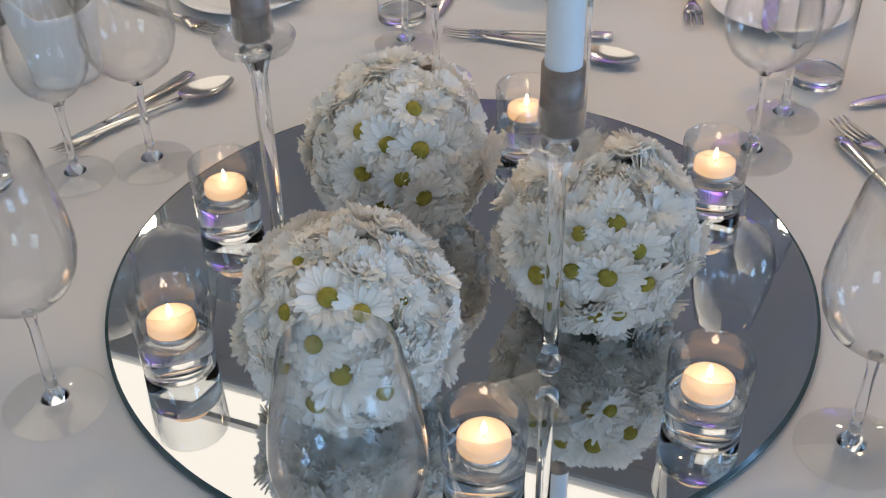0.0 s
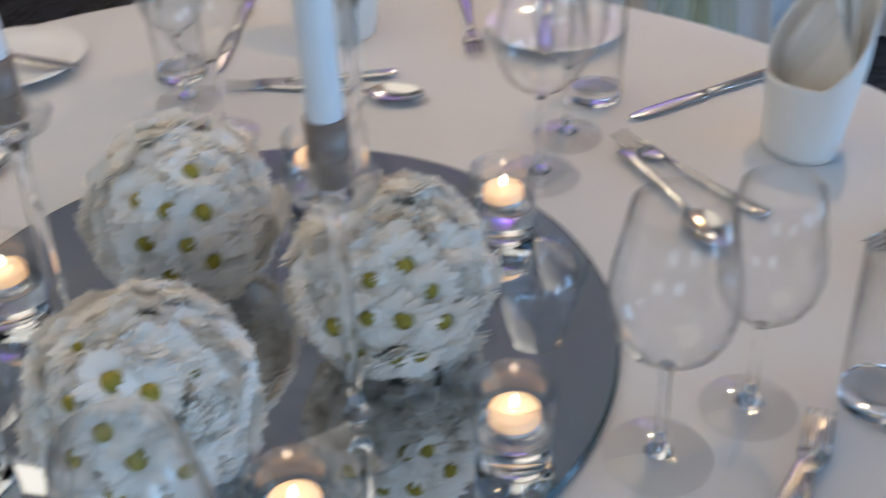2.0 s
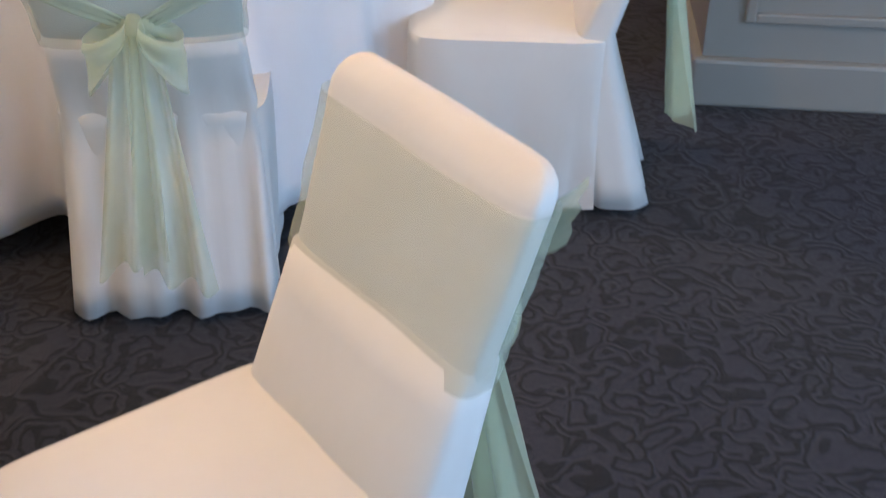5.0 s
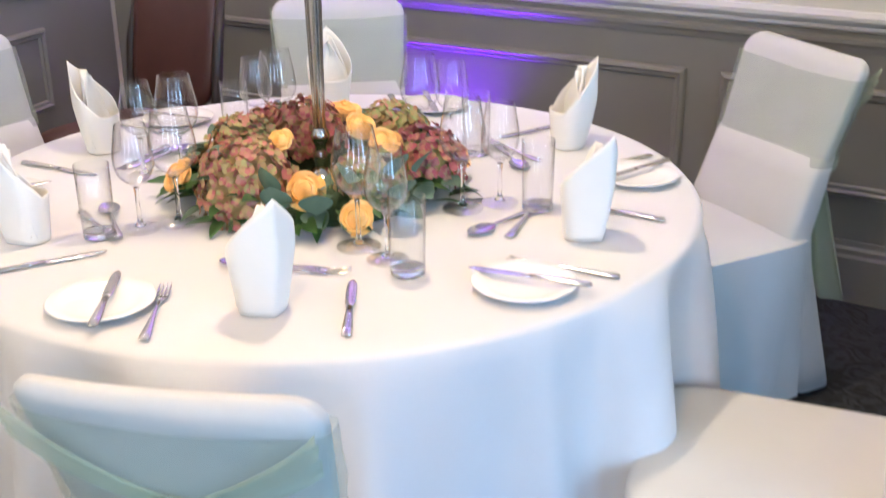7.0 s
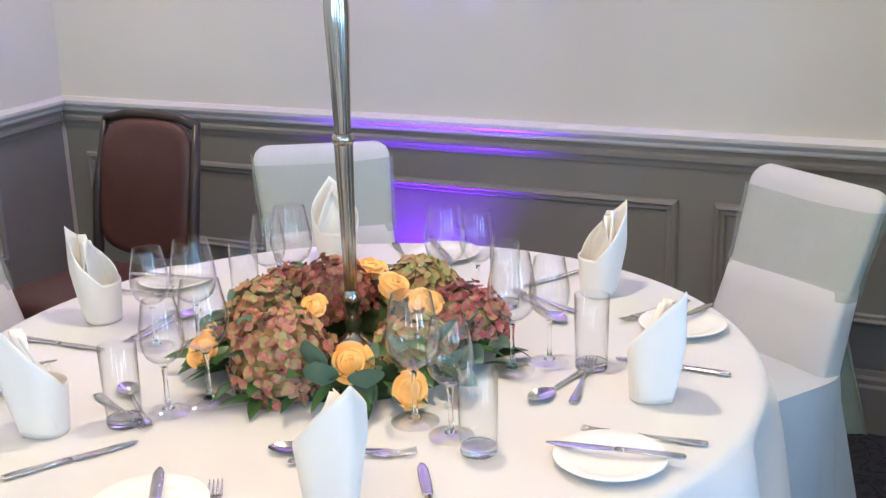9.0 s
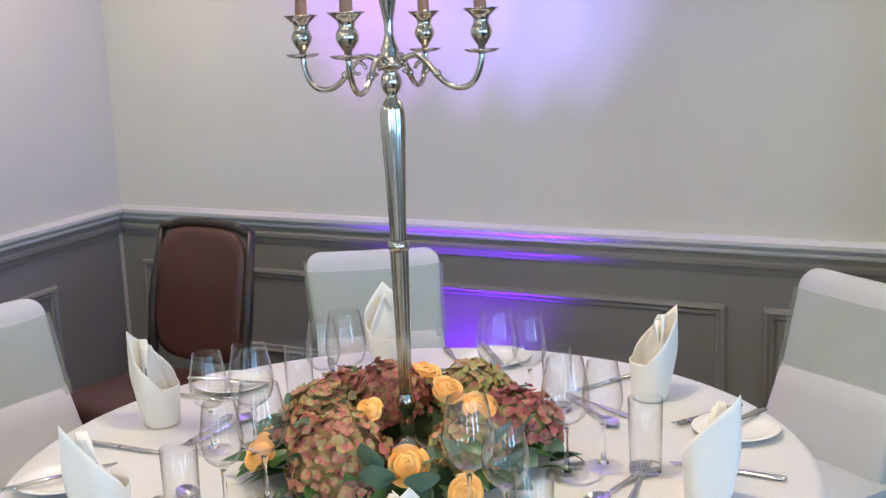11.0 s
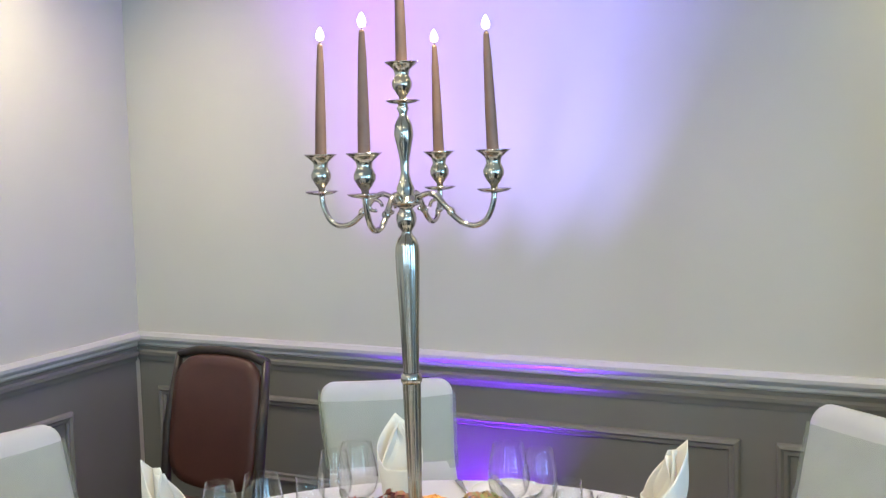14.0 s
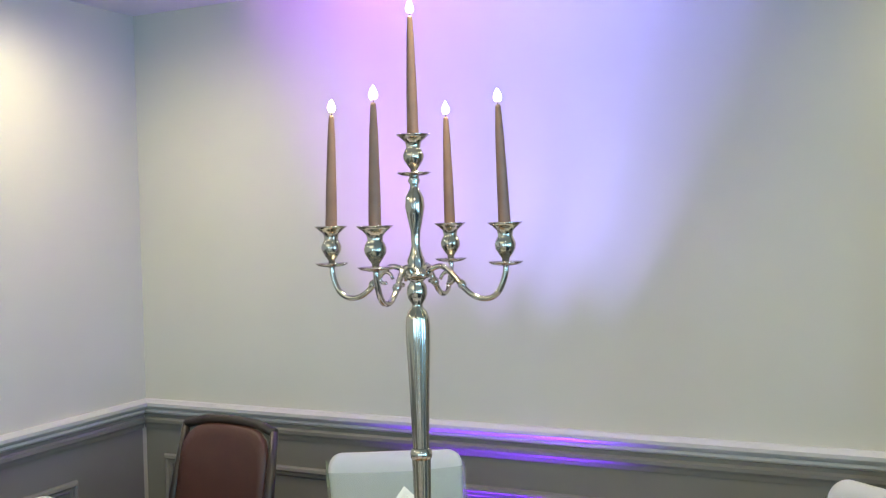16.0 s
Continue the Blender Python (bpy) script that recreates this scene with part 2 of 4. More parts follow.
def hydrangea_material():
    q = Mat("hydrangea_petal", (0.3, 0.1, 0.08), 0.65)
    geo = q.n.new("ShaderNodeNewGeometry")
    info = q.n.new("ShaderNodeObjectInfo")
    mixed = q.math("ADD", q.math("MULTIPLY", geo.outputs["Random Per Island"], 0.55), q.math("MULTIPLY", info.outputs["Random"], 0.45))
    q.color(q.ramp(mixed, [(0.05, (0.40, 0.075, 0.10)), (0.28, (0.42, 0.12, 0.11)), (0.46, (0.46, 0.20, 0.13)), (0.64, (0.40, 0.27, 0.11)), (0.86, (0.30, 0.33, 0.12))]))
    return q.m


HYDRANGEA = hydrangea_material()


# ---- building helpers ----
def thing(name, m, label, category, group="", kind=""):
    """An empty at the base of a thing."""
    ob = new(name)
    ob.empty_display_size = 0.05
    ob.matrix_world = m
    return tagged(ob, label, category, group, kind)


def mesh_of(bm, material, smooth=True, name="mesh"):
    me = bpy.data.meshes.new(name)
    bmesh.ops.recalc_face_normals(bm, faces=bm.faces)
    bm.to_mesh(me)
    bm.free()
    me.materials.append(material)
    if smooth:
        me.shade_smooth()
    return me


def part(name, bm, material, parent=None, label="", smooth=True, m=None):
    """One mesh object under a thing or a part."""
    me = bm if isinstance(bm, bpy.types.Mesh) else mesh_of(bm, material, smooth, name)
    ob = new(name, me)
    if parent:
        ob.parent = parent
    if m is not None:
        ob.matrix_basis = m
    return tagged(ob, label)


def sharp(ob, degrees=40):
    """Keep hard edges hard on a smooth mesh."""
    ob.data.set_sharp_from_angle(angle=radians(degrees))
    return ob


def box(sx, sy, sz, at=(0, 0, 0), bevel=0.0, bm=None, m=None):
    """A bevelled box, centred in x and y, from at.z up."""
    bm = bm or bmesh.new()
    made = bmesh.ops.create_cube(bm, size=1.0)["verts"]
    for v in made:
        v.co = Vector((v.co.x * sx + at[0], v.co.y * sy + at[1], (v.co.z + 0.5) * sz + at[2]))
    if m is not None:
        bmesh.ops.transform(bm, matrix=m, verts=made)
    if bevel:
        edges = {e for v in made for e in v.link_edges}
        bmesh.ops.bevel(bm, geom=list(edges), offset=bevel, segments=2, affect="EDGES", profile=0.5)
    return bm


def lathe(profile, n=32, bm=None, at=(0, 0, 0), wave=None):
    """Turns (radius, height) pairs round the z axis; wave(angle, index) scales the radius."""
    bm = bm or bmesh.new()
    rings = []
    for k, (r, z) in enumerate(profile):
        if r < 1e-6:
            rings.append([bm.verts.new((at[0], at[1], at[2] + z))])
            continue
        ring = []
        for i in range(n):
            a = 2 * math.pi * i / n
            q = r * (wave(a, k) if wave else 1)
            ring.append(bm.verts.new((at[0] + q * math.cos(a), at[1] + q * math.sin(a), at[2] + z)))
        rings.append(ring)
    for a, b in zip(rings, rings[1:]):
        for i in range(n):
            j = (i + 1) % n
            if len(a) == 1 and len(b) == 1:
                continue
            if len(a) == 1:
                bm.faces.new((a[0], b[i], b[j]))
            elif len(b) == 1:
                bm.faces.new((a[i], a[j], b[0]))
            else:
                bm.faces.new((a[i], a[j], b[j], b[i]))
    return bm


def tube(points, radius, n=10, bm=None, flat=1.0):
    """A round bar along points; radius may be a number or one for each point."""
    bm = bm or bmesh.new()
    points = [Vector(p) for p in points]
    rings, side = [], None
    for i, p in enumerate(points):
        d = (points[min(i + 1, len(points) - 1)] - points[max(i - 1, 0)]).normalized()
        if side is None:
            side = d.cross(Vector((0, 0, 1)))
            side = side.normalized() if side.length > 1e-3 else Vector((1, 0, 0))
        side = (side - d * side.dot(d)).normalized()
        up = d.cross(side)
        r = radius[i] if isinstance(radius, (list, tuple)) else radius
        rings.append([bm.verts.new(p + side * (r * math.cos(2 * math.pi * k / n)) + up * (r * flat * math.sin(2 * math.pi * k / n))) for k in range(n)])
    for a, b in zip(rings, rings[1:]):
        for k in range(n):
            bm.faces.new((a[k], a[(k + 1) % n], b[(k + 1) % n], b[k]))
    bm.faces.new(rings[0])
    bm.faces.new(rings[-1])
    return bm


def smooth_path(points, steps=4):
    """Catmull-Rom points through the given ones."""
    p = [Vector(q) for q in points]
    p = [p[0] * 2 - p[1]] + p + [p[-1] * 2 - p[-2]]
    out = []
    for a, b, c, d in zip(p, p[1:], p[2:], p[3:]):
        for k in range(steps):
            t = k / steps
            out.append(0.5 * (2 * b + (c - a) * t + (2 * a - 5 * b + 4 * c - d) * t * t + (3 * b - a - 3 * c + d) * t ** 3))
    return out + [p[-2]]


def loft(rings, cap=True, bm=None):
    """Skins closed rings of equal length."""
    bm = bm or bmesh.new()
    made = [[bm.verts.new(p) for p in ring] for ring in rings]
    n = len(made[0])
    for a, b in zip(made, made[1:]):
        for k in range(n):
            bm.faces.new((a[k], a[(k + 1) % n], b[(k + 1) % n], b[k]))
    if cap:
        bm.faces.new(made[0])
        bm.faces.new(made[-1])
    return bm


def sheet(fn, nu, nv, bm=None):
    """A grid of fn(u, v), with u and v from 0 to 1."""
    bm = bm or bmesh.new()
    g = [[bm.verts.new(fn(i / nu, j / nv)) for j in range(nv + 1)] for i in range(nu + 1)]
    for i in range(nu):
        for j in range(nv):
            bm.faces.new((g[i][j], g[i + 1][j], g[i + 1][j + 1], g[i][j + 1]))
    return bm


def squircle(a, half_x, half_y, power=5.0):
    """A point of a rounded rectangle at angle a."""
    c, s = math.cos(a), math.sin(a)
    k = (abs(c) ** power + abs(s) ** power) ** (-1 / power)
    return half_x * c * k, half_y * s * k


def thick(ob, depth, offset=-1):
    md = ob.modifiers.new("thickness", "SOLIDIFY")
    md.thickness, md.offset = depth, offset
    return ob


def polar(centre, degrees, r, z=0.0, turn=0.0, extra=0.0):
    """A pose on a table: at that bearing and radius, its y axis to the table's middle."""
    a = radians(degrees + turn)
    return pose(centre.x + r * math.cos(a), centre.y + r * math.sin(a), z, 0, 0, degrees + turn + 90 + extra)


# ---- the room ----
def slab(name, x0, x1, y0, y1, z0, z1, material, label, category="wall"):
    bm = box(x1 - x0, y1 - y0, z1 - z0, ((x0 + x1) / 2, (y0 + y1) / 2, z0))
    ob = part(name, bm, material, smooth=False)
    return tagged(ob, label, category, kind="structure")


slab("floor", WEST - 0.2, EAST + 0.2, SOUTH - 0.2, NORTH + 0.2, -0.1, 0.0, CARPET, "dark navy carpet with a scrolling leaf pattern", "carpet")
wall = part("wall_north", box(7.0, 0.15, HIGH, (3.4, 0.075, 0)), CREAM, smooth=False)
wall.matrix_world = pose(CORNER.x, CORNER.y, 0, 0, 0, SKEW)
tagged(wall, "cream painted wall above a taupe panelled dado", "wall", kind="structure")
slab("wall_west", WEST - 0.15, WEST, SOUTH, NORTH + 0.15, 0, HIGH, CREAM, "cream painted side wall above a taupe dado")


def wall_with_windows(name, along_x, fixed, thickness, start, end, centres, width=1.6, low=0.6, high=2.3):
    """A wall of one mesh with openings cut through."""
    bm = bmesh.new()
    marks = [start]
    for c in centres:
        marks += [c - width / 2, c + width / 2]
    marks.append(end)
    for i, (a, b) in enumerate(zip(marks, marks[1:])):
        spans = [(0, HIGH)] if i % 2 == 0 else [(0, low), (high, HIGH)]
        for z0, z1 in spans:
            mid, size = (a + b) / 2, b - a
            if along_x:
                box(size, thickness, z1 - z0, (mid, fixed, z0), bm=bm)
            else:
                box(thickness, size, z1 - z0, (fixed, mid, z0), bm=bm)
    return tagged(part(name, bm, CREAM, smooth=False), "cream painted wall with tall windows", "wall", kind="structure")


wall_with_windows("wall_south", True, SOUTH - 0.075, 0.15, WEST - 0.15, EAST + 0.15, (-0.4, 2.6))
wall_with_windows("wall_east", False, EAST + 0.075, 0.15, SOUTH, NORTH + 0.15, (-4.6, -2.0))


def window(name, m):
    w = thing(name, m, "white painted window frame in a wall opening", "window", kind="structure")
    bm = bmesh.new()
    for dx in (-0.775, 0, 0.775):
        box(0.05, 0.06, 1.7, (dx, 0, 0), bm=bm)
    for dz in (0, 0.82, 1.65):
        box(1.5, 0.05, 0.05, (0, 0, dz), bm=bm)
    part("window_frame", bm, RAIL, w, smooth=False)
    part("window_sill", box(1.7, 0.22, 0.03, (0, -0.05, -0.03), 0.005), RAIL, w, smooth=False)


window("window_1", pose(-0.4, SOUTH - 0.1, 0.6, 0, 0, 180))
window("window_2", pose(2.6, SOUTH - 0.1, 0.6, 0, 0, 180))
window("window_3", pose(EAST + 0.1, -4.6, 0.6, 0, 0, -90))
window("window_4", pose(EAST + 0.1, -2.0, 0.6, 0, 0, -90))

# ceiling with a rectangular opening for the light coffer
CX0, CX1, CY0, CY1 = -1.78, 0.15, -3.3, -1.36
bm = bmesh.new()
for x0, x1, y0, y1 in ((WEST - 0.15, CX0, SOUTH, NORTH + 0.15), (CX1, EAST + 0.15, SOUTH, NORTH + 0.15), (CX0, CX1, SOUTH, CY0), (CX0, CX1, CY1, NORTH + 0.15)):
    box(x1 - x0, y1 - y0, 0.12, ((x0 + x1) / 2, (y0 + y1) / 2, HIGH), bm=bm)
tagged(part("ceiling", bm, CEIL, smooth=False), "flat off-white painted ceiling", "ceiling", kind="structure")

coffer = thing("ceiling_light", pose(0, 0, HIGH), "bright white recessed ceiling light in a moulded frame", "ceiling light")
bm = bmesh.new()
for sx, sy, x, y in ((CX1 - CX0 + 0.2, 0.1, (CX0 + CX1) / 2, CY0 - 0.02), (CX1 - CX0 + 0.2, 0.1, (CX0 + CX1) / 2, CY1 + 0.02), (0.1, CY1 - CY0 - 0.06, CX0 - 0.02, (CY0 + CY1) / 2), (0.1, CY1 - CY0 - 0.06, CX1 + 0.02, (CY0 + CY1) / 2)):
    box(sx, sy, 0.035, (x, y, -0.035), 0.012, bm=bm)
part("frame", bm, RAIL, coffer, smooth=False)
part("diffuser", box(CX1 - CX0, CY1 - CY0, 0.02, ((CX0 + CX1) / 2, (CY0 + CY1) / 2, 0.03)), PANEL, coffer, smooth=False)
part("cross_bar", box(CX1 - CX0 - 0.4, 0.018, 0.02, ((CX0 + CX1) / 2 + 0.2, CY1 - 0.12, 0.008)), RAIL, coffer, smooth=False)


def run_moulding(name, profile, a, b, material, label, parent=None):
    """Sweeps a (depth, height) profile from a to b along a wall; depth grows to the left of the run."""
    a, b = Vector(a), Vector(b)
    d = (b - a).normalized()
    side = Vector((-d.y, d.x, 0))
    ring = lambda p: [p + side * u + Vector((0, 0, w)) for u, w in profile]
    ob = part(name, loft([ring(a), ring(b)]), material, parent, smooth=False)
    if not parent:
        tagged(ob, label, "trim", kind="structure")
    return ob


DADO_TOP = [(0, 0.835), (0.012, 0.835), (0.018, 0.842), (0.018, 0.852), (0.028, 0.858), (0.036, 0.868), (0.036, 0.88), (0.028, 0.886), (0.02, 0.893), (0, 0.893)]
DADO_LOW = [(0, 0.775), (0.010, 0.775), (0.014, 0.79), (0.020, 0.80), (0.020, 0.812), (0.012, 0.82), (0.016, 0.834), (0, 0.834)]
SKIRT = [(0, 0), (0.024, 0), (0.024, 0.145), (0.018, 0.155), (0.018, 0.17), (0.010, 0.18), (0.008, 0.195), (0, 0.20)]
PANEL_LOW, PANEL_TOP, PANEL_END = 0.335, 0.675, 2.485
# runs go so that the room lies to their left
RUNS = (("north", north(6.65, 0, 0), north(0.0, 0, 0)), ("west", (WEST, NORTH - 0.02, 0), (WEST, SOUTH, 0)))
for side, a, b in RUNS:
    tag = "trim_" + side
    run_moulding(tag + "_rail", DADO_TOP, a, b, RAIL, "off-white moulded dado rail")
    run_moulding(tag + "_under_rail", DADO_LOW, a, b, TAUPE, "taupe painted moulding under the dado rail")
    run_moulding("baseboard_" + side, SKIRT, a, b, TAUPE, "taupe painted skirting board")
    run_moulding("dado_" + side, [(0, 0.0), (0.004, 0.0), (0.004, 0.836), (0, 0.836)], a, b, TAUPE, "taupe painted dado below the rail")


def panel_frame(m, width, z0, z1):
    """A mitred rectangular moulding on a dado, in the plane y = 0, towards -y."""
    prof = [(0.0, 0.004), (0.006, 0.016), (0.016, 0.020), (0.024, 0.012), (0.034, 0.012), (0.040, 0.004)]
    corners = [(-width / 2, z0), (width / 2, z0), (width / 2, z1), (-width / 2, z1)]
    signs = [(1, 1), (-1, 1), (-1, -1), (1, -1)]
    bm = bmesh.new()
    rings = [[bm.verts.new((cx + sx * u, -w, cz + sz * u)) for u, w in prof] for (cx, cz), (sx, sz) in zip(corners, signs)]
    for i in range(4):
        a, b = rings[i], rings[(i + 1) % 4]
        for k in range(len(prof) - 1):
            bm.faces.new((a[k], a[k + 1], b[k + 1], b[k]))
    ob = part("trim_panel", bm, TAUPE, smooth=False, m=m)
    tagged(ob, "taupe raised moulding framing a dado panel", "trim", "dado panels", "structure")


for x0, x1 in ((0.10, PANEL_END), (PANEL_END + 0.11, PANEL_END + 2.0), (PANEL_END + 2.11, 6.2)):
    mid = north((x0 + x1) / 2, 0.003, 0)
    panel_frame(pose(mid.x, mid.y, 0, 0, 0, SKEW), x1 - x0, PANEL_LOW, PANEL_TOP)
for y0, y1 in ((0.0, 1.50), (-1.75, -0.11), (-3.65, -1.86)):
    panel_frame(pose(WEST + 0.003, (y0 + y1) / 2, 0, 0, 0, 90), y1 - y0, PANEL_LOW, PANEL_TOP - 0.02)

# pier beside the second table
pier = thing("wall_pier", pose(1.95, 0.52, 0), "grey-green painted pier with a panelled face", "wall", kind="structure")
part("core", box(0.84, 0.46, HIGH), TAUPE, pier, smooth=False)
part("plinth", box(0.90, 0.52, 0.15, (0, 0, 0), 0.012), TAUPE, pier, smooth=False)
part("rail", box(0.90, 0.52, 0.05, (0, 0, 0.84), 0.012), RAIL, pier, smooth=False)
bm = bmesh.new()
for dx in (-0.30, 0.30):
    box(0.03, 0.02, 0.5, (dx, -0.238, 0.26), 0.006, bm=bm)
for dz in (0.26, 0.73):
    box(0.57, 0.02, 0.03, (0, -0.238, dz), 0.006, bm=bm)
part("panel_moulding", bm, TAUPE, pier, smooth=False)


def downlight(x, y):
    d = thing("downlight", pose(x, y, HIGH), "small recessed round ceiling downlight", "downlight", "ceiling downlights")
    part("bezel", lathe([(0.030, -0.001), (0.045, -0.001), (0.045, -0.006), (0.038, -0.008), (0.030, -0.004)], 24), RAIL, d)
    part("lens", lathe([(0, -0.002), (0.030, -0.002), (0.030, -0.0005), (0, -0.0005)], 24), LENS, d)


for dx, dy, watts, tone in DOWNLIGHTS:
    downlight(dx, dy)
for dx, dy in ((2.3, -1.6), (2.3, -3.9), (0.7, -4.4), (-1.2, -4.6), (0.7, -6.0), (2.3, -6.0)):
    downlight(dx, dy)

# floor light bar
foot = north(1.60, 0.28, 0)
up = thing("uplighter", pose(foot.x, foot.y, 0, 0, 0, SKEW), "black floor light bar throwing violet light up the wall", "uplighter")
part("body", box(0.66, 0.16, 0.10, (0, 0, 0), 0.012), BLACK, up, smooth=False)
for k in range(5):
    part("lens", lathe([(0, 0.102), (0.040, 0.102), (0.040, 0.106), (0, 0.108)], 20), UPLENS, up, m=pose(-0.25 + 0.125 * k, 0, 0))


# ---- tables ----
def fold(a, seed):
    """Slow, uneven waves round a hanging cloth."""
    w = 0.50 * math.sin(13 * a + seed) + 0.42 * math.sin(18 * a + 2.1 * seed) + 0.34 * math.sin(7 * a + 0.7 * seed) + 0.15 * math.sin(29 * a + seed)
    return -abs(w) ** 0.85 if w < 0 else w ** 0.6


def table_and_cloth(centre, turn, seed):
    table = thing("round_table", pose(centre.x, centre.y, 0, 0, 0, turn), "round banquet table hidden under its cloth", "table", "banquet tables")
    part("tabletop", lathe([(0, 0.72), (R_TABLE - 0.012, 0.72), (R_TABLE - 0.008, 0.725), (R_TABLE - 0.008, 0.74), (R_TABLE - 0.012, 0.745), (0, 0.745)], 64), DARKWOOD, table)
    for k in range(4):
        a = radians(45 + 90 * k)
        part("leg", tube([(0.5 * math.cos(a), 0.5 * math.sin(a), 0), (0.5 * math.cos(a), 0.5 * math.sin(a), 0.72)], 0.018), DARKWOOD, table)
    n, bm = 288, bmesh.new()
    levels = [(0.0, TOP), (0.25, TOP), (0.5, TOP), (0.70, TOP), (0.748, TOP), (0.758, TOP - 0.003), (0.764, TOP - 0.010)]
    drops = [0.03, 0.07, 0.13, 0.21, 0.30, 0.40, 0.50, 0.59, 0.648]
    rings = []
    for r, z in levels:
        if r == 0:
            rings.append([bm.verts.new((0, 0, z))])
            continue
        ring = []
        for i in range(n):
            a = 2 * math.pi * i / n
            lump = 0.0012 * noise.noise((r * 3 * math.cos(a) + seed, r * 3 * math.sin(a), seed)) if r < 0.74 else 0
            ring.append(bm.verts.new((r * math.cos(a), r * math.sin(a), z + lump)))
        rings.append(ring)
    for d in drops:
        s = d / 0.648
        ring = []
        for i in range(n):
            a = 2 * math.pi * i / n
            w = fold(a + 0.05 * s * math.sin(3 * a), seed)
            r = 0.768 + 0.030 * s + 0.090 * s ** 0.55 * w
            ring.append(bm.verts.new((r * math.cos(a), r * math.sin(a), TOP - d - 0.012 + 0.008 * s * math.sin(4 * a + seed))))
        rings.append(ring)
    for a, b in zip(rings, rings[1:]):
        for i in range(n):
            j = (i + 1) % n
            bm.faces.new((a[0], b[i], b[j]) if len(a) == 1 else (a[i], a[j], b[j], b[i]))
    cloth = part("tablecloth", bm, LINEN)
    cloth.matrix_world = pose(centre.x, centre.y, 0, 0, 0, turn)
    thick(cloth, 0.0015)
    tagged(cloth, "white linen tablecloth hanging in soft folds to the carpet", "tablecloth", "banquet tablecloths")


table_and_cloth(T1, T1_TURN, 1.3)
table_and_cloth(T2, 0, 6.2)


# ---- covered chairs ----
BACK_Y, LEAN = -0.20, 0.36      # where the back stands behind the seat's middle, and its slope


def back_ring(z, grow=0.0, n=56, top=0.895):
    """The outline of the covered back at a height."""
    f = (z - 0.44) / (top - 0.44)
    half = 0.176 + 0.032 * f
    drop = max(0.0, z - (top - 0.05))
    half -= 0.05 - math.sqrt(max(0.05 ** 2 - drop ** 2, 0)) if drop else 0
    depth = 0.034 - 0.006 * f
    depth -= 0.022 * (drop / 0.05) ** 3
    cy = BACK_Y - LEAN * (z - 0.44) - 0.02
    out = []
    for k in range(n):
        x, y = squircle(2 * math.pi * k / n, half + grow, depth + grow, 4.0)
        crown = drop / 0.05 * (0.006 * math.sin(9 * x + 0.6) - 0.010 * (1 - (x / 0.2) ** 2))
        crease = 0.004 * noise.noise((7 * x, 3.0 if y > 0 else 9.0, 13 * z))
        out.append(Vector((x, cy + y + crease - 0.25 * 0.05 * (1 - (x / 0.22) ** 2), z + crown)))
    return out


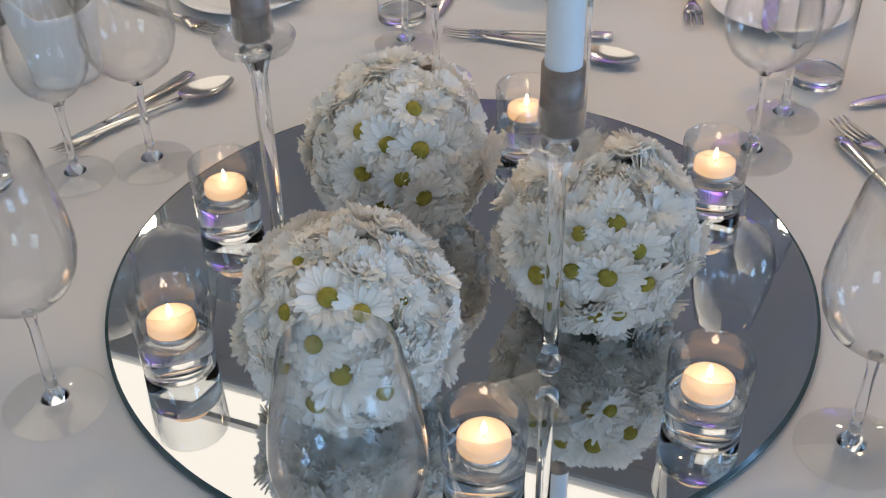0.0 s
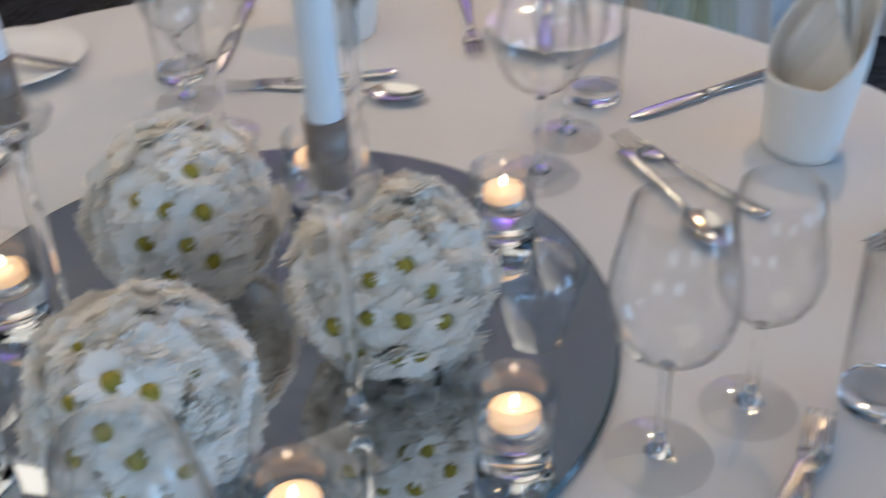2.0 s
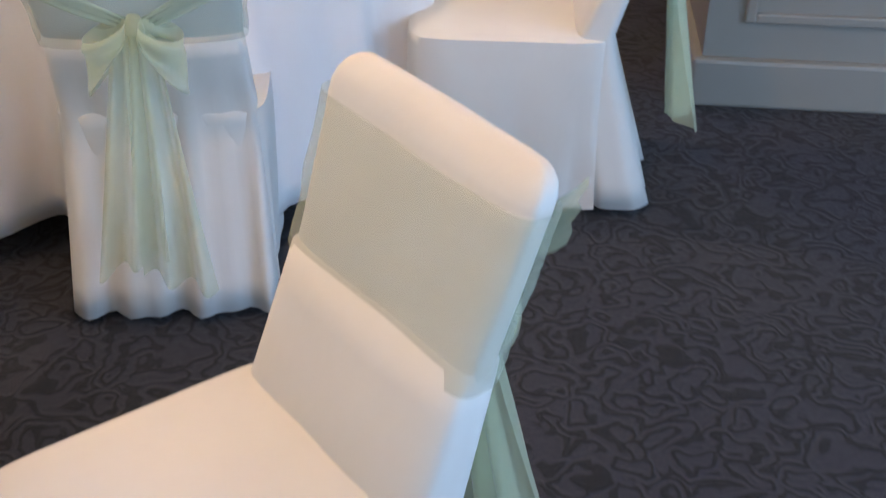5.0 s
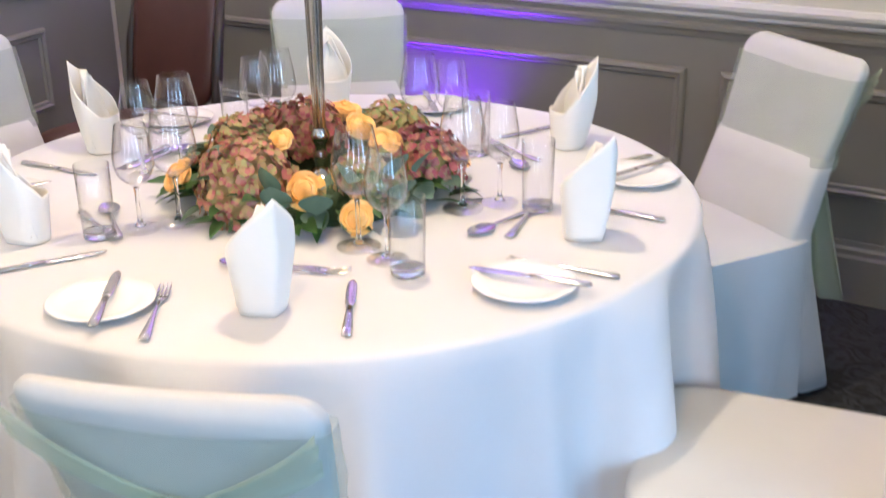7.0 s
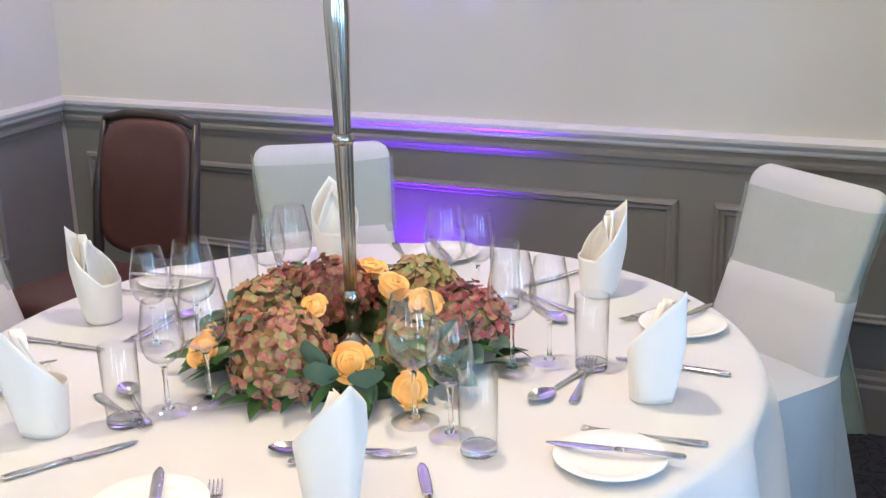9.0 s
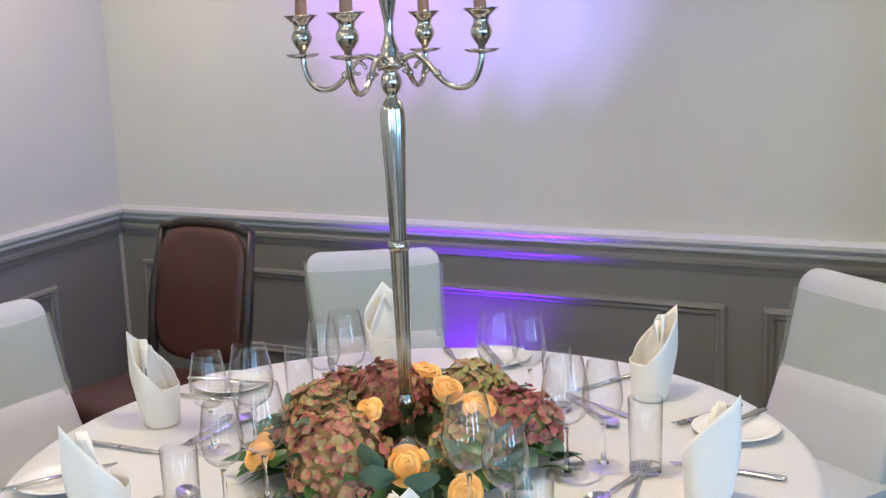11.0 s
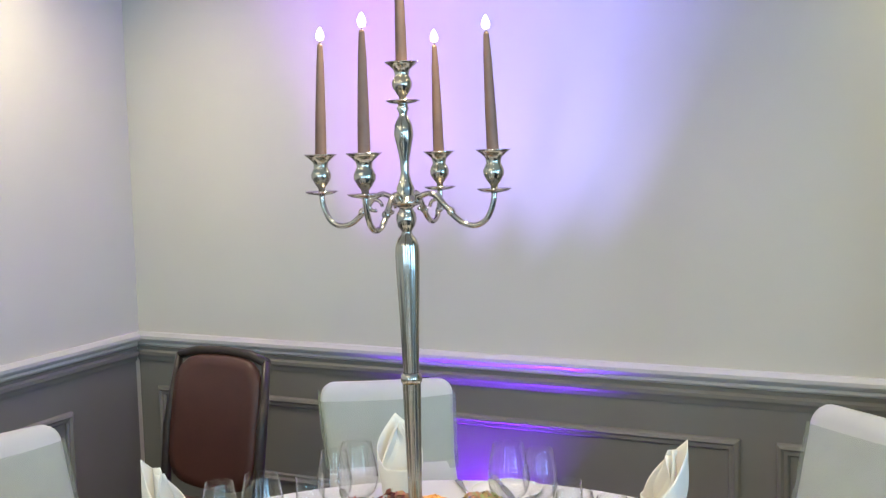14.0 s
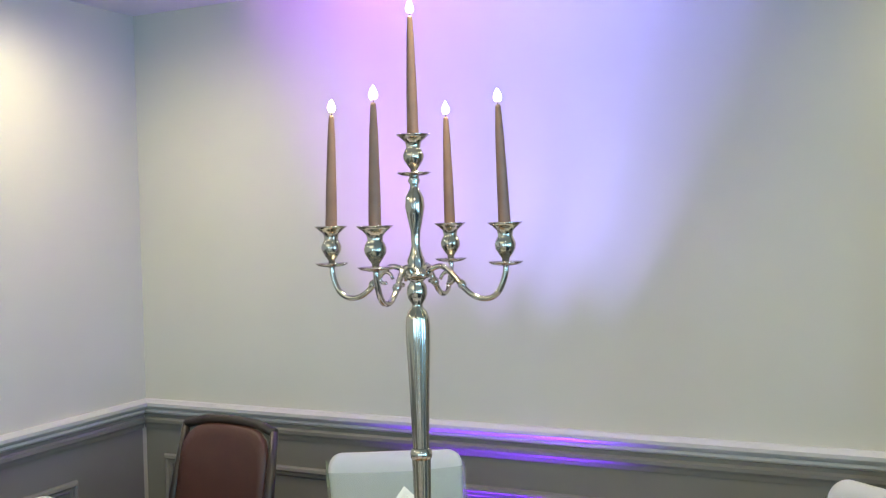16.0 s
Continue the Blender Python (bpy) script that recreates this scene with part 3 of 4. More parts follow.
def build_chair():
    chair = thing("banquet_chair", pose(0, 0, 0), "banquet chair in a white cover with a mint organza sash", "chair", "chairs round the tables")
    # skirt and seat
    n, rings = 120, []
    for k, (z, g) in enumerate(((0.475, -0.05), (0.474, -0.02), (0.468, -0.006), (0.455, 0.0), (0.43, 0.001), (0.37, 0.002), (0.29, 0.002), (0.20, 0.001), (0.11, -0.002), (0.016, -0.006))):
        s = max(0.0, (0.45 - z) / 0.45)
        ring = []
        for i in range(n):
            a = 2 * math.pi * i / n
            x, y = squircle(a, 0.217 + g, 0.245 + g, 7.0)
            crease = math.exp(-((abs(math.sin(2 * a)) - 1) / 0.10) ** 2)
            wob = 0.005 * s * math.sin(7 * a + 1.0) + 0.004 * s * math.sin(15 * a) + 0.030 * s * s * crease * math.cos(26 * a)
            ring.append(Vector((x * (1 + wob * 3), y * (1 + wob * 3) - 0.037, z + (0.008 * math.sin(5 * a) + 0.004 * math.sin(13 * a) if z < 0.05 else 0) - (0.012 * (x / 0.2) ** 2 if z > 0.46 else 0))))
        rings.append(ring)
    bm = loft(rings, cap=False)
    bm.verts.ensure_lookup_table()
    bm.faces.new([bm.verts[i] for i in range(n)])
    seat = part("seat_cover", bm, COVER, chair)
    sharp(seat, 70)
    # back, and its cloth falling behind to the floor
    zs = [0.46, 0.48, 0.52, 0.60, 0.68, 0.76, 0.82, 0.845, 0.86, 0.873, 0.884, 0.891, 0.8945]
    part("back_cover", loft([back_ring(z) for z in zs]), COVER, chair)

    rings = []
    for z in (0.655, 0.60, 0.53, 0.46, 0.38, 0.28, 0.18, 0.09, 0.022):
        v = 1 - z / 0.655
        cy = BACK_Y - 0.024 - LEAN * (z - 0.44) if z > 0.44 else BACK_Y - 0.024 - 0.10 * (0.44 - z) / 0.44
        ring = []
        for k in range(96):
            a = 2 * math.pi * k / 96
            x, y = squircle(a, 0.190 + 0.030 * v, 0.040 + 0.030 * v, 5.0)
            w = v * (0.014 * math.sin(x * 46 + 1.2) + 0.010 * math.sin(x * 83))
            ring.append(Vector((x, cy + y + (w if y < 0 else 0), z)))
        rings.append(ring)
    part("rear_drape", loft(rings), COVER, chair)
    # sash round the back
    sash_z = [0.640, 0.67, 0.71, 0.75, 0.80, 0.845]
    rings = []
    for k, z in enumerate(sash_z):
        slip = lambda x, k=k: 0.006 * math.sin(9 * x + k)
        rings.append([p + Vector((0, -LEAN * slip(p.x), slip(p.x))) for p in back_ring(z, 0.010 + 0.002 * math.sin(k * 2.4))])
    part("sash", loft(rings, cap=False), SASH, chair, "sheer mint organza band")
    # bow and tails behind
    yb = BACK_Y - LEAN * 0.24 - 0.085
    bow = part("bow", tube([(0, yb, 0.715), (0, yb - 0.02, 0.695), (0, yb - 0.015, 0.665)], [0.012, 0.022, 0.014], 14), BOW, chair, "knotted mint organza bow")
    for sx in (-1, 1):
        def loop(u, v, sx=sx):
            a = 2 * math.pi * u
            reach = 0.5 - 0.5 * math.cos(a)
            x = sx * (0.012 + 0.080 * reach)
            z = 0.685 + (v - 0.5) * (0.03 + 0.10 * reach) - 0.055 * reach + 0.012 * math.sin(8 * v + a)
            return Vector((x, yb - 0.035 - 0.048 * math.sin(a) - 0.012 * math.sin(10 * v), z))
        part("bow_loop", sheet(loop, 22, 8), BOW, bow)

        def tail(u, v, sx=sx):
            w = 0.030 + 0.042 * v
            x = sx * (0.012 + 0.03 * v) + (u - 0.5) * 2 * w
            return Vector((x, yb - 0.035 - 0.07 * v - 0.022 * math.sin(u * 13 + sx + 2 * v) * (0.4 + v), 0.69 - 0.50 * v - 0.05 * u * v * sx))
        part("sash_tail", sheet(tail, 20, 14), BOW, chair, "sheer hanging sash tail")

        def swag(u, v, sx=sx):
            x = sx * (0.208 * (1 - u) + 0.008 * u)
            z = 0.835 - 0.145 * u ** 0.8 + (v - 0.5) * (0.075 - 0.045 * u)
            return Vector((x, BACK_Y - 0.068 - LEAN * (z - 0.44) - 0.012 * math.sin(math.pi * u) - 0.006 * math.sin(16 * v), z))
        part("sash_gather", sheet(swag, 14, 6), BOW, chair, "gathered organza drawn to the bow")
    return chair


def chair_pose(x, y, out):
    """A chair whose back's top stands at x, y and whose back looks to the bearing out."""
    return pose(x, y, 0, 0, 0, out + 90) @ Matrix.Translation((0, 0.355, 0))


first = build_chair()
places = [
    (0.315, -0.945, -80), (1.305, -0.200, 2.0), (0.80, 1.045, 51), (-0.60, 1.20, 123), (-1.30, 0.30, 168), (-0.75, -0.95, 228),
]
for k in range(6):
    a = 24 + 60 * k + T1_TURN
    if k == 4:
        continue                # the place where the walk begins has its chair drawn away
    r = 1.361
    places.append((T1.x + r * math.cos(radians(a)), T1.y + r * math.sin(radians(a)), a))
for p in places[1:]:
    copy_thing(first, chair_pose(*p))
first.matrix_world = chair_pose(*places[0]) @ Matrix.Diagonal((1, 1, 0.96, 1))


# ---- uncovered chair ----
def leather_chair(m):
    c = thing("leather_chair", m, "oxblood leather chair with a dark wooden frame beside the wall", "chair")
    for sx in (-1, 1):
        part("back_post", tube([(sx * 0.205, -0.20, 0), (sx * 0.21, -0.19, 0.42), (sx * 0.215, -0.23, 0.70), (sx * 0.20, -0.285, 0.935)], [0.016, 0.019, 0.018, 0.014], 10), DARKWOOD, c)
        part("leg", tube([(sx * 0.20, 0.20, 0), (sx * 0.195, 0.19, 0.42)], [0.013, 0.02], 10), DARKWOOD, c)
        part("side_rail", tube([(sx * 0.203, -0.19, 0.40), (sx * 0.198, 0.19, 0.40)], 0.018, 8), DARKWOOD, c)
    part("top_rail", tube([(-0.20, -0.285, 0.93), (-0.12, -0.298, 0.948), (0, -0.303, 0.953), (0.12, -0.298, 0.948), (0.20, -0.285, 0.93)], 0.016, 10), DARKWOOD, c)
    rings = []
    for y, g in ((-0.019, -0.02), (-0.012, -0.004), (0.0, 0.0), (0.014, -0.006), (0.022, -0.035)):
        ring = []
        for k in range(48):
            x, z = squircle(2 * math.pi * k / 48, 0.198 + g, 0.205 + g, 5)
            z -= 0.02 * (1 - (x / 0.2) ** 2) * (1 if z < 0 else -0.6)
            ring.append(Vector((x, -0.235 + y - 0.17 * z - 0.02 * (1 - (x / 0.2) ** 2), 0.725 + z)))
        rings.append(ring)
    part("back_pad", loft(rings), LEATHER, c)
    rings = []
    for z, g in ((0.405, 0.0), (0.425, 0.012), (0.45, 0.012), (0.468, 0.0), (0.478, -0.03), (0.482, -0.10)):
        rings.append([Vector((*squircle(2 * math.pi * k / 48, 0.215 + g, 0.215 + g, 6), z)) for k in range(48)])
    part("seat", loft(rings), LEATHER, c)


leather_chair(pose(-1.29, 0.985, 0, 0, 0, 167))


# ---- tableware ----
def glass_profile(height, bowl, foot, stem_top):
    """A closed stemware profile with an outer and an inner wall."""
    b0, h = stem_top, height - stem_top
    outer = [(0, 0.0), (foot, 0.0), (foot, 0.0018), (foot * 0.75, 0.0040), (0.012, 0.0075), (0.0052, 0.014), (0.0040, 0.03), (0.0038, b0 - 0.02), (0.0055, b0 - 0.006)]
    curve = [(0.02, 0.28), (0.07, 0.55), (0.15, 0.79), (0.25, 0.93), (0.36, 0.995), (0.45, 1.0), (0.60, 0.95), (0.78, 0.85), (1.0, 0.73)]
    outer += [(bowl * s, b0 + h * f) for f, s in curve]
    inner = [(bowl * s - 0.0011, b0 + h * f + 0.0006) for f, s in reversed(curve)] + [(0, b0 + 0.007)]
    return outer + inner


def stemware(height, bowl, foot, stem_top):
    """Foot, stem and bowl of a wine glass."""
    prof = glass_profile(height, bowl, foot, stem_top)
    low, mid, high = prof[:5] + [(0, 0.0075)], [(0, 0.0077), (0.0110, 0.0077)] + prof[5:9] + [(0, stem_top - 0.006)], [(0, stem_top - 0.0058), (0.0055, stem_top - 0.0058)] + prof[9:]
    made = [mesh_of(lathe(p, 40), g, name=n) for p, n, g in ((low, "foot", FOOT_GLASS), (mid, "stem", CRYSTAL), (high, "bowl", THIN))]
    for me in made:
        me.set_sharp_from_angle(angle=radians(60))
    return made


WINE_LARGE, WINE_SMALL = stemware(0.222, 0.0445, 0.040, 0.096), stemware(0.202, 0.0380, 0.037, 0.088)
TUMBLER = [mesh_of(lathe(p, 40), g, name=n) for p, n, g in (
    ([(0, 0), (0.028, 0), (0.0295, 0.002), (0.0297, 0.011), (0.027, 0.0118), (0, 0.011)], "base", CRYSTAL),
    ([(0.0297, 0.012), (0.0318, 0.139), (0.0310, 0.140), (0.0302, 0.139), (0.0283, 0.012), (0.0297, 0.012)], "wall", THIN))]
for me in TUMBLER:
    me.set_sharp_from_angle(angle=radians(60))
PLATE = mesh_of(lathe([(0, 0), (0.045, 0), (0.048, 0.003), (0.060, 0.005), (0.085, 0.013), (0.0865, 0.0145), (0.085, 0.0155), (0.060, 0.0085), (0.050, 0.0065), (0, 0.006)], 56), CHINA, name="side_plate")
def put(name, me, m, label, category, group):
    ob = new(name, me)
    ob.matrix_world = m
    return tagged(ob, label, category, group)


def blade_loft(sections, bm=None):
    """A flat bar along y; sections are (y, half width, middle height, half thickness)."""
    rings = []
    for y, w, z, h in sections:
        rings.append([Vector((w * math.cos(a), y, z + h * math.sin(a))) for a in (2 * math.pi * k / 12 for k in range(12))])
    return loft(rings, bm=bm)


HANDLE = [(-0.100, 0.0030, 0.004, 0.0015), (-0.098, 0.0085, 0.004, 0.0024), (-0.080, 0.0090, 0.004, 0.0026), (-0.05, 0.0066, 0.0042, 0.0025), (-0.02, 0.0042, 0.005, 0.0024), (0.01, 0.0034, 0.006, 0.0022), (0.03, 0.0036, 0.0062, 0.002)]


def spoon_meshes():
    handle = blade_loft(HANDLE)
    def bowl(u, v):
        r, a = v, 2 * math.pi * u
        y = 0.062 + 0.033 * r * math.sin(a)
        return Vector((0.0205 * r * math.cos(a) * (1 - 0.12 * math.sin(a)), y, 0.0065 - 0.0075 * (1 - r * r) + 0.002))
    bm = sheet(bowl, 28, 6)
    bmesh.ops.remove_doubles(bm, verts=bm.verts, dist=1e-5)
    return mesh_of(handle, STEEL, name="handle"), mesh_of(bm, STEEL, name="bowl")


def fork_meshes():
    handle = blade_loft(HANDLE)
    bm = blade_loft([(0.028, 0.0036, 0.0062, 0.0018), (0.040, 0.0080, 0.0050, 0.0014), (0.050, 0.0112, 0.0040, 0.0012), (0.058, 0.0118, 0.0036, 0.0011)])
    for k in range(4):
        x = -0.0093 + 0.0062 * k
        tube([(x, 0.055, 0.0036), (x, 0.070, 0.0034), (x, 0.088, 0.0050), (x, 0.099, 0.0080)], [0.0019, 0.0018, 0.0015, 0.0006], 6, bm)
    return mesh_of(handle, STEEL, name="handle"), mesh_of(bm, STEEL, name="head")


def knife_meshes():
    handle = blade_loft([(-0.105, 0.0040, 0.004, 0.002), (-0.102, 0.0085, 0.004, 0.0034), (-0.08, 0.0090, 0.004, 0.0038), (-0.03, 0.0066, 0.004, 0.0036), (0.0, 0.0055, 0.004, 0.0032)])
    bm = blade_loft([(-0.002, 0.0050, 0.004, 0.0024), (0.010, 0.0085, 0.0035, 0.0012), (0.05, 0.0092, 0.003, 0.0009), (0.085, 0.0085, 0.003, 0.0007), (0.100, 0.0055, 0.003, 0.0006), (0.107, 0.0014, 0.003, 0.0004)])
    return mesh_of(handle, STEEL, name="handle"), mesh_of(bm, STEEL, name="blade")


SPOON, FORK, KNIFE = spoon_meshes(), fork_meshes(), knife_meshes()


def cutlery(name, pair, m, label, group="table cutlery"):
    c = thing(name, m, label, name.split("_")[-1], group)
    for me in pair:
        part(me.name.split(".")[0], me, STEEL, c)
    return c


def napkin_meshes():
    """A standing fold: a low cuff to the front (+y), sides that flare, a keeled point at the back and pleats inside."""
    def wrap(u, v):
        a = 2 * math.pi * u - math.pi / 2
        away = abs(math.atan2(math.sin(a - math.pi / 2), math.cos(a - math.pi / 2))) / math.pi   # 0 front, 1 back
        rise = min(1.0, max(0.0, (away - 0.30) / 0.70))
        z = (0.086 + 0.116 * rise ** 0.92) * v
        flare = 1 + 0.35 * min(1.0, z / 0.10) ** 0.9 - 1.3 * max(0.0, z - 0.12)
        keel = 1 + 0.30 * max(0.0, (away - 0.72) / 0.28) ** 1.5
        crumple = 1 + 0.030 * math.sin(4 * a + 0.8 + 14 * z) * min(1, z / 0.06)
        return Vector((0.040 * flare * crumple * math.cos(a), 0.034 * flare * crumple * keel * math.sin(a) - 0.06 * z + 0.006, z + 0.001))
    bm = sheet(wrap, 56, 14)
    bmesh.ops.remove_doubles(bm, verts=bm.verts, dist=1e-5)
    made = [mesh_of(bm, NAPKIN, name="wrapped_fold")]
    for shift, top, wide, lean in ((0.014, 0.172, 0.044, 0.05), (0.004, 0.184, 0.042, -0.05)):
        def pleat(u, v, shift=shift, top=top, wide=wide, lean=lean):
            x = (u - 0.5) * 2
            w = wide * (1 - max(0.0, v - 0.45) ** 1.15 / 0.55) + 0.0015
            return Vector((x * w + lean * 0.08 * v, -0.022 + shift * (1 - 0.5 * v) + 0.016 * x * x - 0.07 * top * v + 0.004 * math.sin(5 * x + 9 * v + shift * 300), 0.015 + (top - 0.015) * v))
        made.append(mesh_of(sheet(pleat, 10, 10), NAPKIN, name="pleat"))
    return made


NAPKIN_MESHES = napkin_meshes()


def napkin(m):
    ob = thing("folded_napkin", m, "cream linen napkin folded into a standing mitre", "napkin", "folded napkins")
    for me in NAPKIN_MESHES:
        thick(part(me.name.split(".")[0], me, NAPKIN, ob), 0.0016)


def setting(centre, turn, seat, glasses, fold_turn=8.0):
    """One place setting: seat is its bearing; glasses are bearing and radius of the large and small glass and the tumbler."""
    rnd = random.Random(int(seat * 7 + turn))
    j = lambda s: rnd.uniform(-s, s)
    face = radians(seat + turn)
    out, right = Vector((math.cos(face), math.sin(face), 0)), Vector((-math.sin(face), math.cos(face), 0))

    def P(u, r, z=TOP + 0.0015, extra=0.0):
        """u metres to the guest's right, r from the table's middle; the y axis looks inward, turned by extra."""
        c = centre + out * (r + j(0.008)) + right * (u + j(0.008))
        return pose(c.x, c.y, z, 0, 0, seat + turn + 90 + extra)

    napkin(P(0, 0.590, TOP + 0.001, fold_turn + j(10)))
    dish = P(-0.268, 0.588, TOP + 0.001)
    put("side_plate", PLATE, dish, "white china side plate on the cloth", "plate", "side plates")
    cutlery("butter_knife", KNIFE, dish @ pose(0.01, -0.005, 0.0155, 0, 0, 4 + j(8)), "steel butter knife resting across a side plate")
    cutlery("dinner_fork", FORK, P(-0.165, 0.615, extra=3 + j(4)), "steel dinner fork with four tines on the cloth")
    cutlery("dinner_knife", KNIFE, P(0.135, 0.585, extra=2 + j(4)), "steel dinner knife on the cloth")
    cutlery("dessert_spoon", SPOON, P(-0.02, 0.425, extra=80 + j(3)), "steel dessert spoon lying above the place")
    cutlery("dessert_fork", FORK, P(0.015, 0.455, TOP + 0.0015, extra=-82 + j(3)), "steel dessert fork lying above the place")
    for (a, r), me, name, label in zip(glasses, (WINE_LARGE, WINE_SMALL, TUMBLER), ("wine_glass", "wine_glass", "tumbler"),
                                       ("large empty clear wine glass", "small empty clear wine glass", "straight clear glass tumbler, empty")):
        if r:
            g = thing(name, polar(centre, a, r, TOP + 0.001, turn), label, "glass", "table glasses")
            for piece in me:
                part(piece.name.split(".")[0], piece, THIN, g)


def usual(seat):
    return ((seat + 14, 0.345), (seat + 18, 0.418), (seat + 21, 0.495))


# second table: bearings in the room
setting(T2, 0, -70, ((-50.3, 0.343), (-45.5, 0.418), (-44.1, 0.489)), 28)
setting(T2, 0, -6, ((-2.5, 0.317), (6.6, 0.374), (5.0, 0.452)), -25)
setting(T2, 0, 50, ((72, 0.300), (66.3, 0.366), (57, 0.385)), -25)
setting(T2, 0, 117, ((137, 0.305), (143.5, 0.345), (148, 0.405)))
setting(T2, 0, 177, ((192, 0.305), (191, 0.395), (0, 0)), 23)
setting(T2, 0, 232, ((-118.5, 0.320), (-120.7, 0.392), (-121.9, 0.467)))
# first table: bearings from its own axis
setting(T1, T1_TURN, 20.5, ((35.3, 0.346), (39.7, 0.425), (43.0, 0.516)))
setting(T1, T1_TURN, 79, ((96, 0.350), (99.9, 0.443), (99.6, 0.512)))
setting(T1, T1_TURN, 142, ((150.4, 0.359), (158.4, 0.411), (164, 0.49)))
setting(T1, T1_TURN, 202, ((-152.2, 0.344), (-149, 0.43), (-146, 0.50)))
setting(T1, T1_TURN, -98, ((-98.5, 0.345), (0, 0), (0, 0)))
setting(T1, T1_TURN, -38, ((-34.1, 0.345), (-23, 0.40), (-19.5, 0.496)))


# ---- first centrepiece: mirror, flower balls, candlesticks, tea lights ----
def at1(x, y, z, turn=0.0):
    """A pose on the first table, in that table's own axes."""
    return pose(T1.x, T1.y, 0, 0, 0, T1_TURN) @ pose(x, y, z, 0, 0, turn)


GLASS_TOP = TOP + 0.0075
mirror = thing("mirror_plate", at1(0, 0, TOP + 0.001), "round mirror plate lying under the flowers", "mirror")
part("backing", lathe([(0, 0), (0.2985, 0), (0.2995, 0.002), (0.2995, 0.0052), (0, 0.0052)], 128), EDGE, mirror, "dark glass edge")
sharp(part("silvered_face", lathe([(0, 0.0054), (0.2965, 0.0054), (0.2990, 0.0040), (0.2990, 0.0053)][:2] + [(0.2965, 0.0064), (0, 0.0064)], 128), MIRROR, mirror), 30)


def daisy_mesh(open_ness, seed, petals=19):
    """Two rows of long petals round the middle; open_ness 1 lies flat, 0 closes up."""
    rnd = random.Random(seed)
    bm = bmesh.new()
    for layer, (count, length) in enumerate(((petals + 7, 0.0240), (petals + 5, 0.0220), (petals + 2, 0.0190), (petals - 3, 0.0145))):
        if layer >= 2 and open_ness > 0.8:
            continue
        for k in range(count):
            a = 2 * math.pi * (k + 0.5 * layer + rnd.uniform(-0.25, 0.25)) / count
            ln = length * rnd.uniform(0.88, 1.08)
            rise = (1 - open_ness) * 1.1 + 0.10 + 0.30 * layer + rnd.uniform(-0.12, 0.12)
            w = (0.0029 if open_ness > 0.8 else 0.0028) * rnd.uniform(0.8, 1.2)
            d, side = Vector((math.cos(a), math.sin(a), 0)), Vector((-math.sin(a), math.cos(a), 0))
            pts = []
            for s, ww in ((0.12, 0.45), (0.45, 0.95), (0.8, 1.0), (1.0, 0.45)):
                up = math.sin(rise) * s * (1.15 - 0.55 * s * open_ness) + 0.0
                c = d * (ln * s * math.cos(rise * (1.1 - 0.4 * s))) + Vector((0, 0, ln * up))
                pts.append((bm.verts.new(c - side * (w * ww) + Vector((0, 0, 0.0008))), bm.verts.new(c + Vector((0, 0, -0.0004))), bm.verts.new(c + side * (w * ww) + Vector((0, 0, 0.0008)))))
            for p, q in zip(pts, pts[1:]):
                bm.faces.new((p[0], p[1], q[1], q[0]))
                bm.faces.new((p[1], p[2], q[2], q[1]))
    return mesh_of(bm, PETAL, name="petals")


OPEN_DAISY = [daisy_mesh(0.86, s, 18 + s % 3) for s in range(4)]
FULL_DAISY = [daisy_mesh((0.30, 0.62, 0.46, 0.72)[s], 10 + s, 15 + s % 3) for s in range(4)]
DISC_MESH = mesh_of(lathe([(0, 0.0055), (0.003, 0.0052), (0.0055, 0.0035), (0.0064, 0.001), (0.0045, -0.001), (0, -0.001)], 14), DISC, name="flower_disc")


def flower_ball(x, y, radius, seed, eyes):
    """A foam ball set all over with white daisies; eyes are directions where open ones face out."""
    rnd = random.Random(seed)
    ball = thing("flower_ball", at1(x, y, GLASS_TOP), "ball of white daisies with yellow centres on a mirror", "flowers", "daisy balls")
    r0 = radius - 0.0125
    cz = radius * 0.93
    core = [(0, cz - r0 * 0.92)] + [(r0 * math.cos(t), cz + r0 * math.sin(t)) for t in (radians(-62 + 152 * k / 12) for k in range(12))] + [(0, cz + r0)]
    part("foam_core", lathe(core, 24), PALE_FOAM, ball)
    dirs = [Vector(e).normalized() for e in eyes]
    count = 185
    golden = math.pi * (3 - math.sqrt(5))
    heads = [(d, True) for d in dirs]
    for k in range(count):
        zz = 1 - 1.80 * (k + 0.5) / count
        rr = math.sqrt(max(0, 1 - zz * zz))
        d = Vector((rr * math.cos(golden * k + seed), rr * math.sin(golden * k + seed), zz))
        if all(d.angle(e) > 0.225 for e in dirs):
            heads.append((d, False))
    for d, is_open in heads:
        me = rnd.choice(OPEN_DAISY if is_open else FULL_DAISY)
        tip = d + Vector([rnd.uniform(-0.32, 0.32) for _ in range(3)])
        q = tip.to_track_quat("Z", "Y")
        m = Matrix.Translation(d * (r0 + (0.007 if is_open else rnd.uniform(-0.003, 0.004))) + Vector((0, 0, cz))) @ q.to_matrix().to_4x4() @ pose(0, 0, 0, 0, 0, rnd.uniform(0, 360)) @ Matrix.Scale(rnd.uniform(0.85, 1.12) * (1.05 if is_open else 0.86), 4)
        head = part("daisy", me, PETAL, ball, m=m)
        if is_open or rnd.random() < 0.06:
            part("flower_disc", DISC_MESH, DISC, head, "yellow centre", m=Matrix.Translation((0, 0, 0.0035)) @ Matrix.Scale(1.06, 4))


